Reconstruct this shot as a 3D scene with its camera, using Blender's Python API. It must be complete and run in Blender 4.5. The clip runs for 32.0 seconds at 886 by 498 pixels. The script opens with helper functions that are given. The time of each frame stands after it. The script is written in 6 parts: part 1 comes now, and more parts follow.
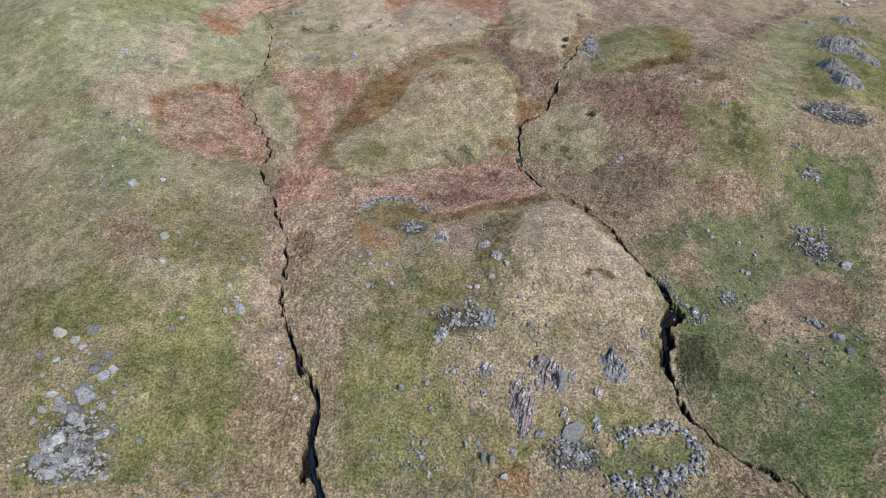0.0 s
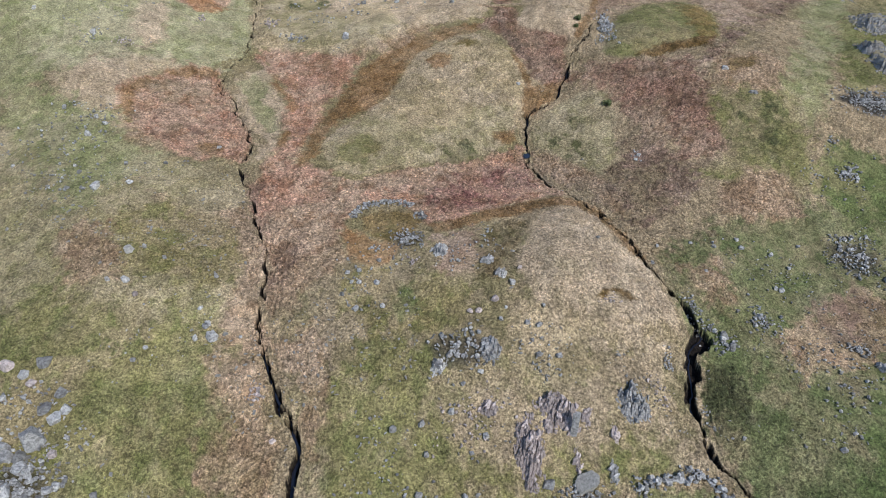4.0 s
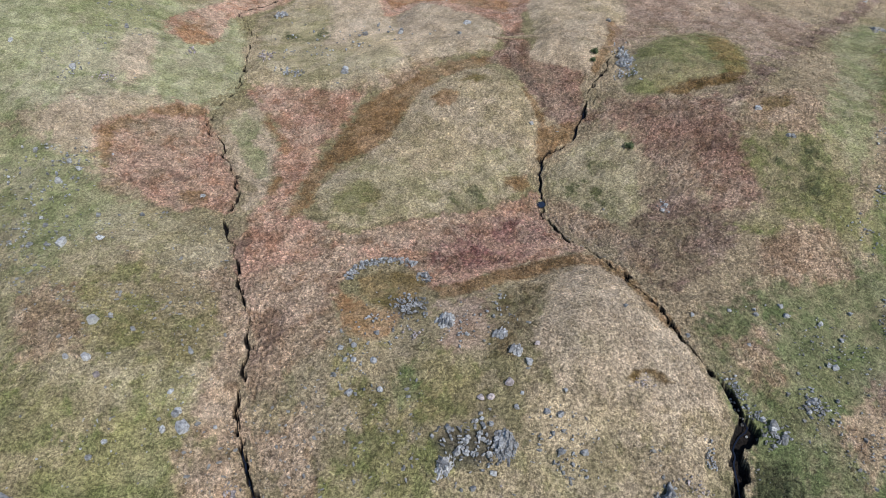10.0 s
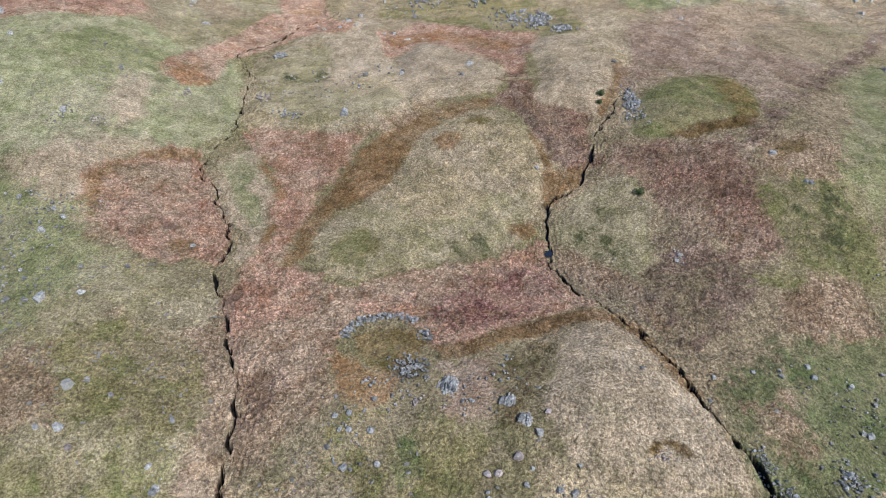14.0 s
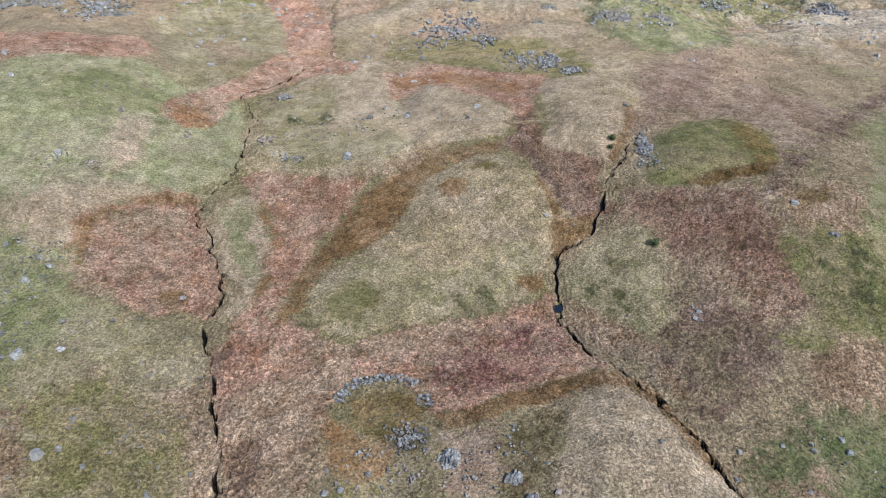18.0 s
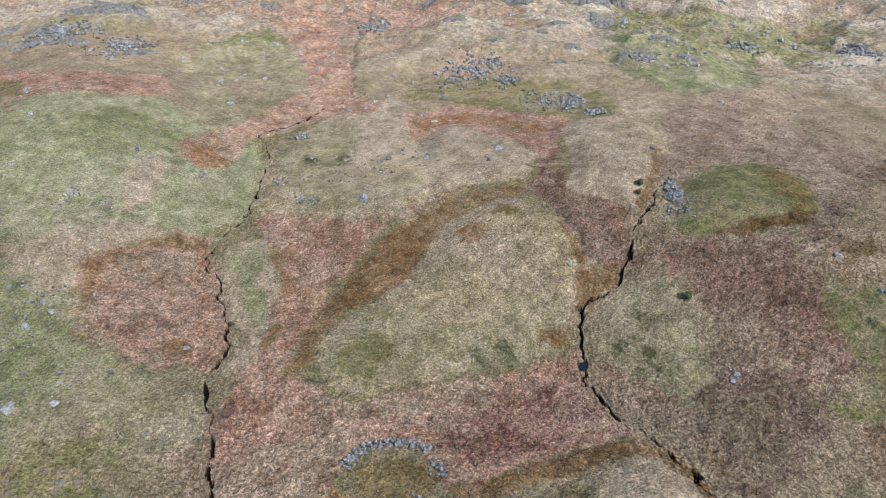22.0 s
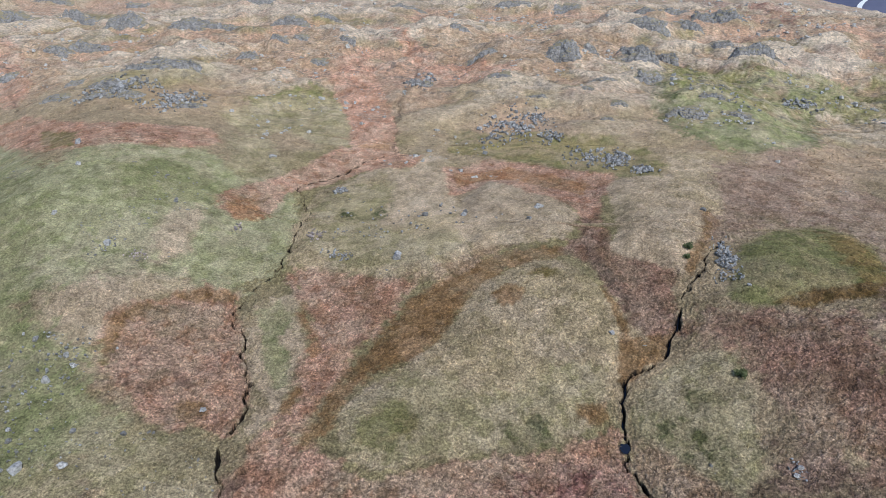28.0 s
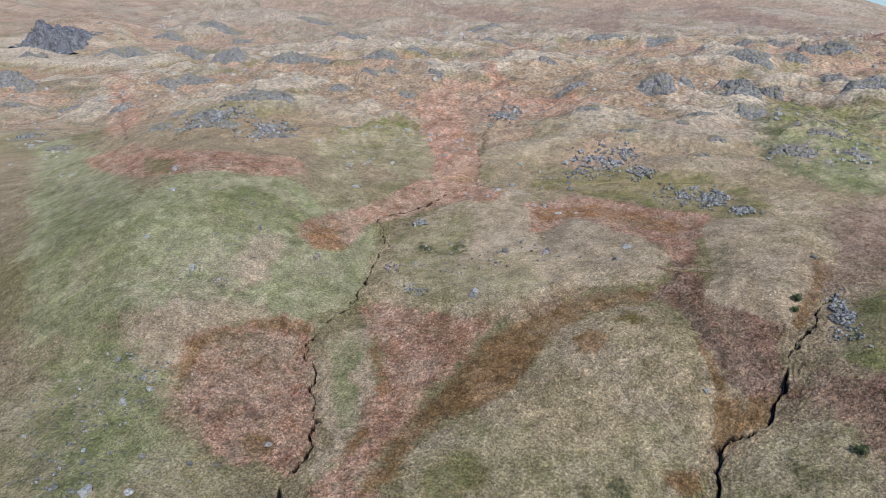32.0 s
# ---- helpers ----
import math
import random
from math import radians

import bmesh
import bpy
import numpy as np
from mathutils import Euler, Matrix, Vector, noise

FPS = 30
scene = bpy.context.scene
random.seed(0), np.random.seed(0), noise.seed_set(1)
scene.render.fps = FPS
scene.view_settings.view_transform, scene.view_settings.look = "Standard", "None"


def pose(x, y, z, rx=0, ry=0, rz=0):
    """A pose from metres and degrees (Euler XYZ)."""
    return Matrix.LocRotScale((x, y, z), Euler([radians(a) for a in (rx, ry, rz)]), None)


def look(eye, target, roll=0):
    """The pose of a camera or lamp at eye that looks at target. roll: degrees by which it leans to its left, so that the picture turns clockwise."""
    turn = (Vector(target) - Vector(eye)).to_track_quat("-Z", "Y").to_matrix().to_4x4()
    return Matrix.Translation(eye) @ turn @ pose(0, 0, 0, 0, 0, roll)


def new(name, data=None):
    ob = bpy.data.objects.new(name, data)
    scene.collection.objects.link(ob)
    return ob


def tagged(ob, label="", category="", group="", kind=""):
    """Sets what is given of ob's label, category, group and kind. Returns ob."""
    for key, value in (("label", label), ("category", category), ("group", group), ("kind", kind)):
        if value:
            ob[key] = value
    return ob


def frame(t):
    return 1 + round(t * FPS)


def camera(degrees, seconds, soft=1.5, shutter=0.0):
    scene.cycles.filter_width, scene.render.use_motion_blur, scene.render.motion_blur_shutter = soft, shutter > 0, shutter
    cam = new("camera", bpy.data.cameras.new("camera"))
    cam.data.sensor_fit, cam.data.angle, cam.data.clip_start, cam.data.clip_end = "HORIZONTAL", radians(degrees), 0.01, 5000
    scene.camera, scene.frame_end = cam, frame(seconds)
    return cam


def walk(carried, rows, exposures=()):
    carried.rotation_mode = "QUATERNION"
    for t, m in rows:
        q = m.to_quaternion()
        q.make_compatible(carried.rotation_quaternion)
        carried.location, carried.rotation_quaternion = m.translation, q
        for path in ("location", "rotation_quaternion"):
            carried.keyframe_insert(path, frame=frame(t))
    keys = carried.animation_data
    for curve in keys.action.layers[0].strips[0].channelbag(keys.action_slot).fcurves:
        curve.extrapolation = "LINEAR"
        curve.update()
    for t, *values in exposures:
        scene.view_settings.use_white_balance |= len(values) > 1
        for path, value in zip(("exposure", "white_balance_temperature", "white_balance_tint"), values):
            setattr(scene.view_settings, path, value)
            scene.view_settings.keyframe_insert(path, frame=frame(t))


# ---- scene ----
cam = camera(71.51, 32.0, soft=0.8)
walk(cam, [
    (0, pose(0.00, 0.00, 75.47, 58.87, 0, -0.01)),
    (1, pose(0.19, 3.22, 75.47, 57.52, 0, 0.07)),
    (2, pose(0.34, 6.47, 75.46, 56.32, 0, 0.18)),
    (3, pose(0.45, 9.69, 75.44, 55.99, 0, 0.20)),
    (3.5, pose(0.51, 11.23, 75.43, 56.01, 0, 0.21)),
    (5.5, pose(0.79, 17.06, 75.28, 56.11, 0, 0.40)),
    (6, pose(0.81, 18.34, 75.27, 56.05, 0, 0.57)),
    (7, pose(0.76, 20.43, 75.25, 56.07, 0, 0.70)),
    (8, pose(0.62, 22.14, 75.23, 56.52, 0, 0.75)),
    (9, pose(0.40, 23.78, 75.21, 57.04, 0, 0.70)),
    (10, pose(0.20, 25.33, 75.20, 57.63, 0, 0.69)),
    (11, pose(0.04, 26.81, 75.19, 58.37, 0, 0.74)),
    (12, pose(-0.07, 28.39, 75.20, 59.04, 0, 0.75)),
    (13, pose(-0.16, 29.96, 75.22, 59.77, 0, 0.77)),
    (14, pose(-0.14, 31.35, 75.25, 60.53, 0, 0.76)),
    (14.5, pose(-0.07, 32.03, 75.26, 60.90, 0, 0.76)),
    (16.5, pose(0.36, 34.97, 75.49, 62.39, 0, 0.81)),
    (17, pose(0.45, 35.70, 75.50, 62.79, 0, 0.87)),
    (18, pose(0.57, 37.21, 75.54, 63.59, 0, 1.70)),
    (19, pose(0.59, 38.70, 75.58, 64.39, 0, 2.35)),
    (20, pose(0.63, 40.17, 75.62, 65.19, 0, 2.59)),
    (21, pose(0.65, 41.53, 75.65, 65.96, 0, 3.27)),
    (22, pose(0.65, 42.70, 75.68, 66.69, 0, 3.74)),
    (23, pose(0.80, 43.74, 75.70, 67.46, 0, 4.97)),
    (24, pose(1.10, 44.75, 75.72, 68.23, 0, 6.45)),
    (25, pose(1.40, 45.78, 75.72, 69.00, 0, 7.04)),
    (25.5, pose(1.51, 46.24, 75.72, 69.39, 0, 7.00)),
    (27.5, pose(1.95, 47.63, 75.71, 70.95, 0, 7.79)),
    (28, pose(2.06, 47.78, 75.71, 71.32, 0, 8.24)),
    (29, pose(2.28, 48.02, 75.70, 72.02, 0, 9.89)),
    (30, pose(2.37, 48.87, 75.68, 72.71, 0, 11.84)),
    (31, pose(2.12, 50.31, 75.67, 73.40, 0, 13.75)),
    (32, pose(1.62, 52.00, 75.66, 74.13, 0, 16.09)),
], exposures=[(0, 0.08, 6360, 10), (6, 0.09, 6290, 10), (14, 0.1, 6200, 10), (23, 0.0, 6160, 10), (28, -0.14, 6110, 10), (32, -0.2, 6110, 10)])

# ---- sky and sun ----
SUN_ELEVATION, SUN_AZIMUTH = radians(43), radians(138)  # azimuth clockwise from north (+y)
world = bpy.data.worlds.new("sky")
scene.world = world
world.use_nodes = True
wt = world.node_tree
sky = wt.nodes.new("ShaderNodeTexSky")
sky.sky_type, sky.sun_disc = "NISHITA", False
sky.sun_elevation, sky.sun_rotation = SUN_ELEVATION, SUN_AZIMUTH
sky.air_density, sky.dust_density, sky.ozone_density = 1.0, 0.1, 2.0
wt.nodes["Background"].inputs["Strength"].default_value = 0.125
wt.links.new(sky.outputs["Color"], wt.nodes["Background"].inputs["Color"])
sun = new("sun", bpy.data.lights.new("sun", "SUN"))
sun.data.energy, sun.data.angle, sun.data.color = 3.15, radians(0.6), (1.0, 0.93, 0.82)
toward = Vector((math.sin(SUN_AZIMUTH) * math.cos(SUN_ELEVATION), math.cos(SUN_AZIMUTH) * math.cos(SUN_ELEVATION), math.sin(SUN_ELEVATION)))
sun.matrix_world = look(toward * 300, (0, 0, 0))


# ---- materials ----
def material(name, rough=0.8):
    m = bpy.data.materials.new(name)
    m.use_nodes = True
    nt = m.node_tree
    bsdf = nt.nodes["Principled BSDF"]
    bsdf.inputs["Roughness"].default_value = rough
    return m, nt, bsdf


def node(nt, kind, **values):
    n = nt.nodes.new(kind)
    for key, value in values.items():
        n.inputs[key.replace("_", " ")].default_value = value
    return n


def noise_node(nt, scale, detail=4.0, rough=0.55, coord=None):
    n = node(nt, "ShaderNodeTexNoise", Scale=scale, Detail=detail, Roughness=rough)
    if coord is not None:
        nt.links.new(coord, n.inputs["Vector"])
    return n.outputs["Fac"]


def remap(nt, value, a, b, c, d):
    n = nt.nodes.new("ShaderNodeMapRange")
    for key, v in (("From Min", a), ("From Max", b), ("To Min", c), ("To Max", d)):
        n.inputs[key].default_value = v
    nt.links.new(value, n.inputs["Value"])
    return n.outputs["Result"]


def blend(nt, fac, a, b, mode="MIX"):
    n = nt.nodes.new("ShaderNodeMix")
    n.data_type, n.blend_type = "RGBA", mode
    for sock, v in ((n.inputs[0], fac), (n.inputs[6], a), (n.inputs[7], b)):
        if isinstance(v, (int, float)):
            sock.default_value = v
        elif isinstance(v, tuple):
            sock.default_value = (*v, 1)
        else:
            nt.links.new(v, sock)
    return n.outputs[2]


def bump(nt, bsdf, heights, strength, distance):
    n = node(nt, "ShaderNodeBump", Strength=strength, Distance=distance)
    nt.links.new(heights, n.inputs["Height"])
    nt.links.new(n.outputs["Normal"], bsdf.inputs["Normal"])


def moor_material():
    m, nt, bsdf = material("moor_grass", 0.9)
    bsdf.inputs["Specular IOR Level"].default_value = 0.15
    geo = nt.nodes.new("ShaderNodeNewGeometry").outputs["Position"]
    att = nt.nodes.new("ShaderNodeAttribute")
    att.attribute_name = "cover"
    fine = noise_node(nt, 3.0, 4, 0.62, geo)
    mid = noise_node(nt, 0.42, 8, 0.78, geo)

    def times(colour, value):
        grey = nt.nodes.new("ShaderNodeCombineColor")
        for k in range(3):
            nt.links.new(value, grey.inputs[k])
        return blend(nt, 1.0, colour, grey.outputs[0], "MULTIPLY")

    # sun-bleached and shaded swathes
    c = blend(nt, remap(nt, mid, 0.5, 0.66, 0, 1), att.outputs["Color"], blend(nt, 1.0, att.outputs["Color"], (1.2, 1.17, 1.13), "MULTIPLY"))
    c = blend(nt, remap(nt, mid, 0.48, 0.34, 0, 1), c, blend(nt, 1.0, c, (0.80, 0.81, 0.77), "MULTIPLY"))
    # the upper moor: bleached and rusty grass, and rock showing through
    att2 = nt.nodes.new("ShaderNodeAttribute")
    att2.attribute_name = "wild"

    def often(value):
        mul = nt.nodes.new("ShaderNodeMath")
        mul.operation = "MULTIPLY"
        nt.links.new(value, mul.inputs[0])
        nt.links.new(att2.outputs["Fac"], mul.inputs[1])
        return mul.outputs[0]

    c = blend(nt, often(remap(nt, noise_node(nt, 0.10, 4, 0.6, geo), 0.50, 0.62, 0, 0.55)), c, (0.55, 0.455, 0.355))
    c = blend(nt, often(remap(nt, noise_node(nt, 0.07, 5, 0.65, geo), 0.52, 0.64, 0, 0.5)), c, (0.42, 0.27, 0.195))
    far_pos = nt.nodes.new("ShaderNodeVectorMath")
    far_pos.operation = "ADD"
    far_pos.inputs[1].default_value = (310, 70, 0)
    nt.links.new(geo, far_pos.inputs[0])
    c = blend(nt, often(remap(nt, noise_node(nt, 0.17, 5, 0.68, far_pos.outputs[0]), 0.575, 0.625, 0, 0.6)), c, (0.17, 0.165, 0.15))
    # coarse tufts and crests of the upper moor
    coarse = noise_node(nt, 0.8, 4, 0.6, geo)
    c = blend(nt, att2.outputs["Fac"], c, times(c, remap(nt, coarse, 0.36, 0.64, 0.72, 1.36)))
    # blades and litter, finer and fainter on short turf
    north = nt.nodes.new("ShaderNodeSeparateXYZ")
    nt.links.new(geo, north.inputs[0])
    near = remap(nt, north.outputs[1], 70, 230, 1.0, 0.3)
    c = blend(nt, near, c, times(c, remap(nt, fine, 0.36, 0.64, 0.48, 1.48)))
    c = blend(nt, near, c, times(c, remap(nt, noise_node(nt, 8.5, 3, 0.6, geo), 0.34, 0.66, 0.45, 1.55)))
    # tussocks: pale crowns, shade painted dark between them, stronger where the cover is rough
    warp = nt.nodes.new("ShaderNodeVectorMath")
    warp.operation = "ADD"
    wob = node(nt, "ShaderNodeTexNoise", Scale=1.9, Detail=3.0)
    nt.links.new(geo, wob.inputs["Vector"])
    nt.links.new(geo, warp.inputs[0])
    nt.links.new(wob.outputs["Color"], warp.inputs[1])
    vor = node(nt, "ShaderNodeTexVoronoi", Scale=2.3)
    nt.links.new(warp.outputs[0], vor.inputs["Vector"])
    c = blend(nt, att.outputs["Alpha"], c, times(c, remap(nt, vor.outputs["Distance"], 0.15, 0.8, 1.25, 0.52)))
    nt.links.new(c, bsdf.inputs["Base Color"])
    swell = node(nt, "ShaderNodeBump", Strength=0.7, Distance=1.6)
    nt.links.new(often(coarse), swell.inputs["Height"])
    # the tufts stand up from the ground between them
    dome = nt.nodes.new("ShaderNodeMath")
    dome.operation = "MULTIPLY"
    nt.links.new(remap(nt, vor.outputs["Distance"], 0.1, 0.8, 1.0, 0.0), dome.inputs[0])
    nt.links.new(att.outputs["Alpha"], dome.inputs[1])
    tuft = nt.nodes.new("ShaderNodeMath")
    tuft.operation = "ADD"
    nt.links.new(dome.outputs[0], tuft.inputs[0])
    nt.links.new(fine, tuft.inputs[1])
    bump(nt, bsdf, tuft.outputs[0], 0.8, 0.2)
    nt.links.new(swell.outputs["Normal"], bsdf.inputs["Normal"].links[0].from_node.inputs["Normal"])
    return m


def stone_material(name, a, b, lichen, grain=1.0):
    m, nt, bsdf = material(name, 0.82)
    bsdf.inputs["Specular IOR Level"].default_value = 0.3
    geo = nt.nodes.new("ShaderNodeNewGeometry").outputs["Position"]
    info = nt.nodes.new("ShaderNodeObjectInfo").outputs["Random"]
    c = blend(nt, remap(nt, noise_node(nt, 1.5 * grain, 4, 0.6, geo), 0.34, 0.66, 0, 1), a, b)
    c = blend(nt, remap(nt, noise_node(nt, 4 * grain, 4, 0.7, geo), 0.56, 0.66, 0, 0.7), c, lichen)
    tone = remap(nt, info, 0, 1, 0.5, 1.3)
    rgb = nt.nodes.new("ShaderNodeCombineColor")
    for k in range(3):
        nt.links.new(tone, rgb.inputs[k])
    nt.links.new(blend(nt, 1.0, c, rgb.outputs[0], "MULTIPLY"), bsdf.inputs["Base Color"])
    bump(nt, bsdf, noise_node(nt, 3 * grain, 6, 0.75, geo), 1.0, 0.15)
    return m


def crag_material():
    m, nt, bsdf = material("crag_rock", 0.85)
    bsdf.inputs["Specular IOR Level"].default_value = 0.25
    geo = nt.nodes.new("ShaderNodeNewGeometry")
    split = nt.nodes.new("ShaderNodeSeparateXYZ")
    nt.links.new(geo.outputs["Normal"], split.inputs[0])
    ledge = noise_node(nt, 0.55, 7, 0.8, geo.outputs["Position"])
    rock = blend(nt, remap(nt, noise_node(nt, 0.8, 6, 0.65, geo.outputs["Position"]), 0.3, 0.7, 0, 1), (0.15, 0.148, 0.152), (0.47, 0.46, 0.455))
    add = nt.nodes.new("ShaderNodeMath")
    add.operation = "ADD"
    nt.links.new(split.outputs[2], add.inputs[0])
    nt.links.new(ledge, add.inputs[1])
    # dark joints between the blocks
    bend = nt.nodes.new("ShaderNodeVectorMath")
    bend.operation = "ADD"
    wave = node(nt, "ShaderNodeTexNoise", Scale=0.7, Detail=3.0)
    nt.links.new(geo.outputs["Position"], wave.inputs["Vector"])
    nt.links.new(geo.outputs["Position"], bend.inputs[0])
    nt.links.new(wave.outputs["Color"], bend.inputs[1])
    crack = node(nt, "ShaderNodeTexVoronoi", Scale=0.42)
    crack.feature = "DISTANCE_TO_EDGE"
    nt.links.new(bend.outputs[0], crack.inputs["Vector"])
    rock = blend(nt, remap(nt, crack.outputs["Distance"], 0.01, 0.06, 0.6, 0), rock, (0.07, 0.07, 0.075))
    grass = blend(nt, noise_node(nt, 0.9, 5, 0.7, geo.outputs["Position"]), (0.17, 0.165, 0.08), (0.48, 0.40, 0.28))
    nt.links.new(blend(nt, remap(nt, add.outputs[0], 1.16, 1.28, 0, 1), rock, grass), bsdf.inputs["Base Color"])
    bump(nt, bsdf, noise_node(nt, 2.2, 6, 0.75, geo.outputs["Position"]), 0.9, 0.35)
    return m


def water_material():
    m, nt, bsdf = material("sky_tinted_peaty_water", 0.06)
    # dark peat water with a little reflected-sky blue put into the base
    bsdf.inputs["Base Color"].default_value = (0.012, 0.015, 0.028, 1)
    geo = nt.nodes.new("ShaderNodeNewGeometry").outputs["Position"]
    bump(nt, bsdf, noise_node(nt, 4, 3, 0.5, geo), 0.15, 0.05)
    return m


MOOR = moor_material()
GREY = stone_material("grey_slate", (0.19, 0.19, 0.192), (0.56, 0.56, 0.565), (0.70, 0.695, 0.68), 2.4)
PINK = stone_material("pinkish_slate", (0.24, 0.205, 0.20), (0.70, 0.60, 0.585), (0.74, 0.70, 0.66), 2.0)
CRAG = crag_material()
# the cliff's rock is a little bluer than the crags'
CLIFF = stone_material("blue_grey_cliff", (0.12, 0.13, 0.16), (0.46, 0.47, 0.52), (0.34, 0.33, 0.25), 0.25)
WATER = water_material()


def blade_material():
    m, nt, bsdf = material("dry_grass", 0.85)
    bsdf.inputs["Specular IOR Level"].default_value = 0.2
    att = nt.nodes.new("ShaderNodeAttribute")
    att.attribute_name = "cover"
    isle = nt.nodes.new("ShaderNodeNewGeometry").outputs["Random Per Island"]
    tone = remap(nt, isle, 0, 1, 0.6, 1.3)
    rgb = nt.nodes.new("ShaderNodeCombineColor")
    for k in range(3):
        nt.links.new(tone, rgb.inputs[k])
    nt.links.new(blend(nt, 1.0, att.outputs["Color"], rgb.outputs[0], "MULTIPLY"), bsdf.inputs["Base Color"])
    return m


def leaf_material():
    m, nt, bsdf = material("dark_leaves", 0.6)
    isle = nt.nodes.new("ShaderNodeNewGeometry").outputs["Random Per Island"]
    nt.links.new(blend(nt, isle, (0.05, 0.072, 0.025), (0.14, 0.165, 0.06)), bsdf.inputs["Base Color"])
    return m


BLADE = blade_material()
LEAF = leaf_material()
PALE = stone_material("lichened_boulder", (0.34, 0.335, 0.32), (0.60, 0.585, 0.555), (0.30, 0.30, 0.27), 1.8)


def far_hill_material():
    m, nt, bsdf = material("haze_blue_hillside", 0.95)
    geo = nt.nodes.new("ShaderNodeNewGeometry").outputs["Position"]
    # the blue haze of distance is put into the base colour
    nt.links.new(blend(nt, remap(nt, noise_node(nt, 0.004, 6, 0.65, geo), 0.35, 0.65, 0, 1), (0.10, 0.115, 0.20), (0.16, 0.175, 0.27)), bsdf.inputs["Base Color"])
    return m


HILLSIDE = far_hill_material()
SNOW = material("old_snow", 0.7)[0]
SNOW.node_tree.nodes["Principled BSDF"].inputs["Base Color"].default_value = (0.75, 0.8, 0.85, 1)


# ---- lie of the land ----
def rnd2(ix, iy, seed):
    """A repeatable random number from 0 to 1 for each whole pair."""
    a = (ix.astype(np.int64) * 374761393 + iy.astype(np.int64) * 668265263 + seed * 1442695041) & 0xFFFFFFFF
    a = ((a ^ (a >> 13)) * 1274126177) & 0xFFFFFFFF
    a = ((a ^ (a >> 16)) * 2246822519) & 0xFFFFFFFF
    return ((a ^ (a >> 15)) & 0xFFFFFF) / float(0xFFFFFF)


def vnoise(x, y, size, seed):
    """Smooth noise from -1 to 1 with features of that size in metres."""
    x, y = x / size, y / size
    ix, iy = np.floor(x), np.floor(y)
    fx, fy = x - ix, y - iy
    fx, fy = fx * fx * fx * (fx * (6 * fx - 15) + 10), fy * fy * fy * (fy * (6 * fy - 15) + 10)
    a, b = rnd2(ix, iy, seed), rnd2(ix + 1, iy, seed)
    c, d = rnd2(ix, iy + 1, seed), rnd2(ix + 1, iy + 1, seed)
    return 2 * ((a + (b - a) * fx) * (1 - fy) + (c + (d - c) * fx) * fy) - 1


def fbm(x, y, size, seed, octaves=4, gain=0.5):
    total, amp, norm = 0.0, 1.0, 0.0
    for k in range(octaves):
        c, s = math.cos(0.7 * k), math.sin(0.7 * k)
        total = total + amp * vnoise(c * x - s * y, s * x + c * y, size / 2 ** k, seed + 17 * k)
        norm, amp = norm + amp, amp * gain
    return total / norm


def cells(x, y, size, seed):
    """Distance to the nearest of scattered centres, one to a cell, in cells; and a random number for that centre."""
    x, y = x / size, y / size
    ix, iy = np.floor(x), np.floor(y)
    best, who = np.full(x.shape, 9.0), np.zeros(x.shape)
    for dx in (-1, 0, 1):
        for dy in (-1, 0, 1):
            cx, cy = ix + dx, iy + dy
            d = np.hypot(cx + 0.15 + 0.7 * rnd2(cx, cy, seed) - x, cy + 0.15 + 0.7 * rnd2(cx, cy, seed + 5) - y)
            near = d < best
            best, who = np.where(near, d, best), np.where(near, rnd2(cx, cy, seed + 9), who)
    return best, who


def smooth(a, b, v):
    f = np.clip((v - a) / (b - a), 0, 1)
    return f * f * (3 - 2 * f)


HILLS = (
    (-45, 50, 18, 0.1), (-15, 50, 18, -3.2), (15, 50, 18, -4.5), (45, 50, 18, -1.8), (-50, 68, 15, 2.9), (-22, 68, 15, 1.3), (2, 68, 15, 3.4), (20,
    68, 15, 0.5), (38, 68, 15, -0.8), (62, 68, 15, -0.3), (-50, 88, 16, 2.6), (-24, 88, 16, 0.8), (2, 88, 16, 2.2), (20, 88, 16, 4.0), (42, 88, 16,
    1.0), (70, 88, 16, -3.2), (-60, 108, 20, 2.8), (-25, 108, 20, 1.6), (0, 108, 20, -1.4), (30, 108, 20, -2.0), (60, 108, 20, 0.4), (-65, 128, 18,
    3.1), (-38, 128, 18, -1.0), (-12, 128, 18, 1.6),
)
HILLS_BEYOND = (
    (14, 128, 18, -3.1), (36, 128, 18, 1.9), (62, 128, 18, 5.2), (90, 128, 18, 1.4), (-90, 158, 24, 12.3), (-45, 158, 24, 0.2), (-20, 158, 24, 1.1),
    (8, 158, 24, 3.6), (45, 158, 24, 3.3), (80, 158, 24, 1.7), (-110, 200, 30, 8.0), (-60, 200, 30, 1.4), (-15, 200, 30, -0.4), (25, 200, 30, 1.3),
    (80, 200, 30, 1.6), (-140, 245, 38, 7.7), (-70, 245, 38, 1.0), (-10, 245, 38, 1.3), (45, 245, 38, 2.4), (110, 245, 38, -3.0), (-130, 320, 55,
    5.2), (-50, 320, 55, 5.2), (40, 320, 55, 4.9), (120, 320, 55, -11.9), (-160, 420, 80, -4.0), (-40, 420, 80, -4.6), (80, 420, 80, -2.3),
)


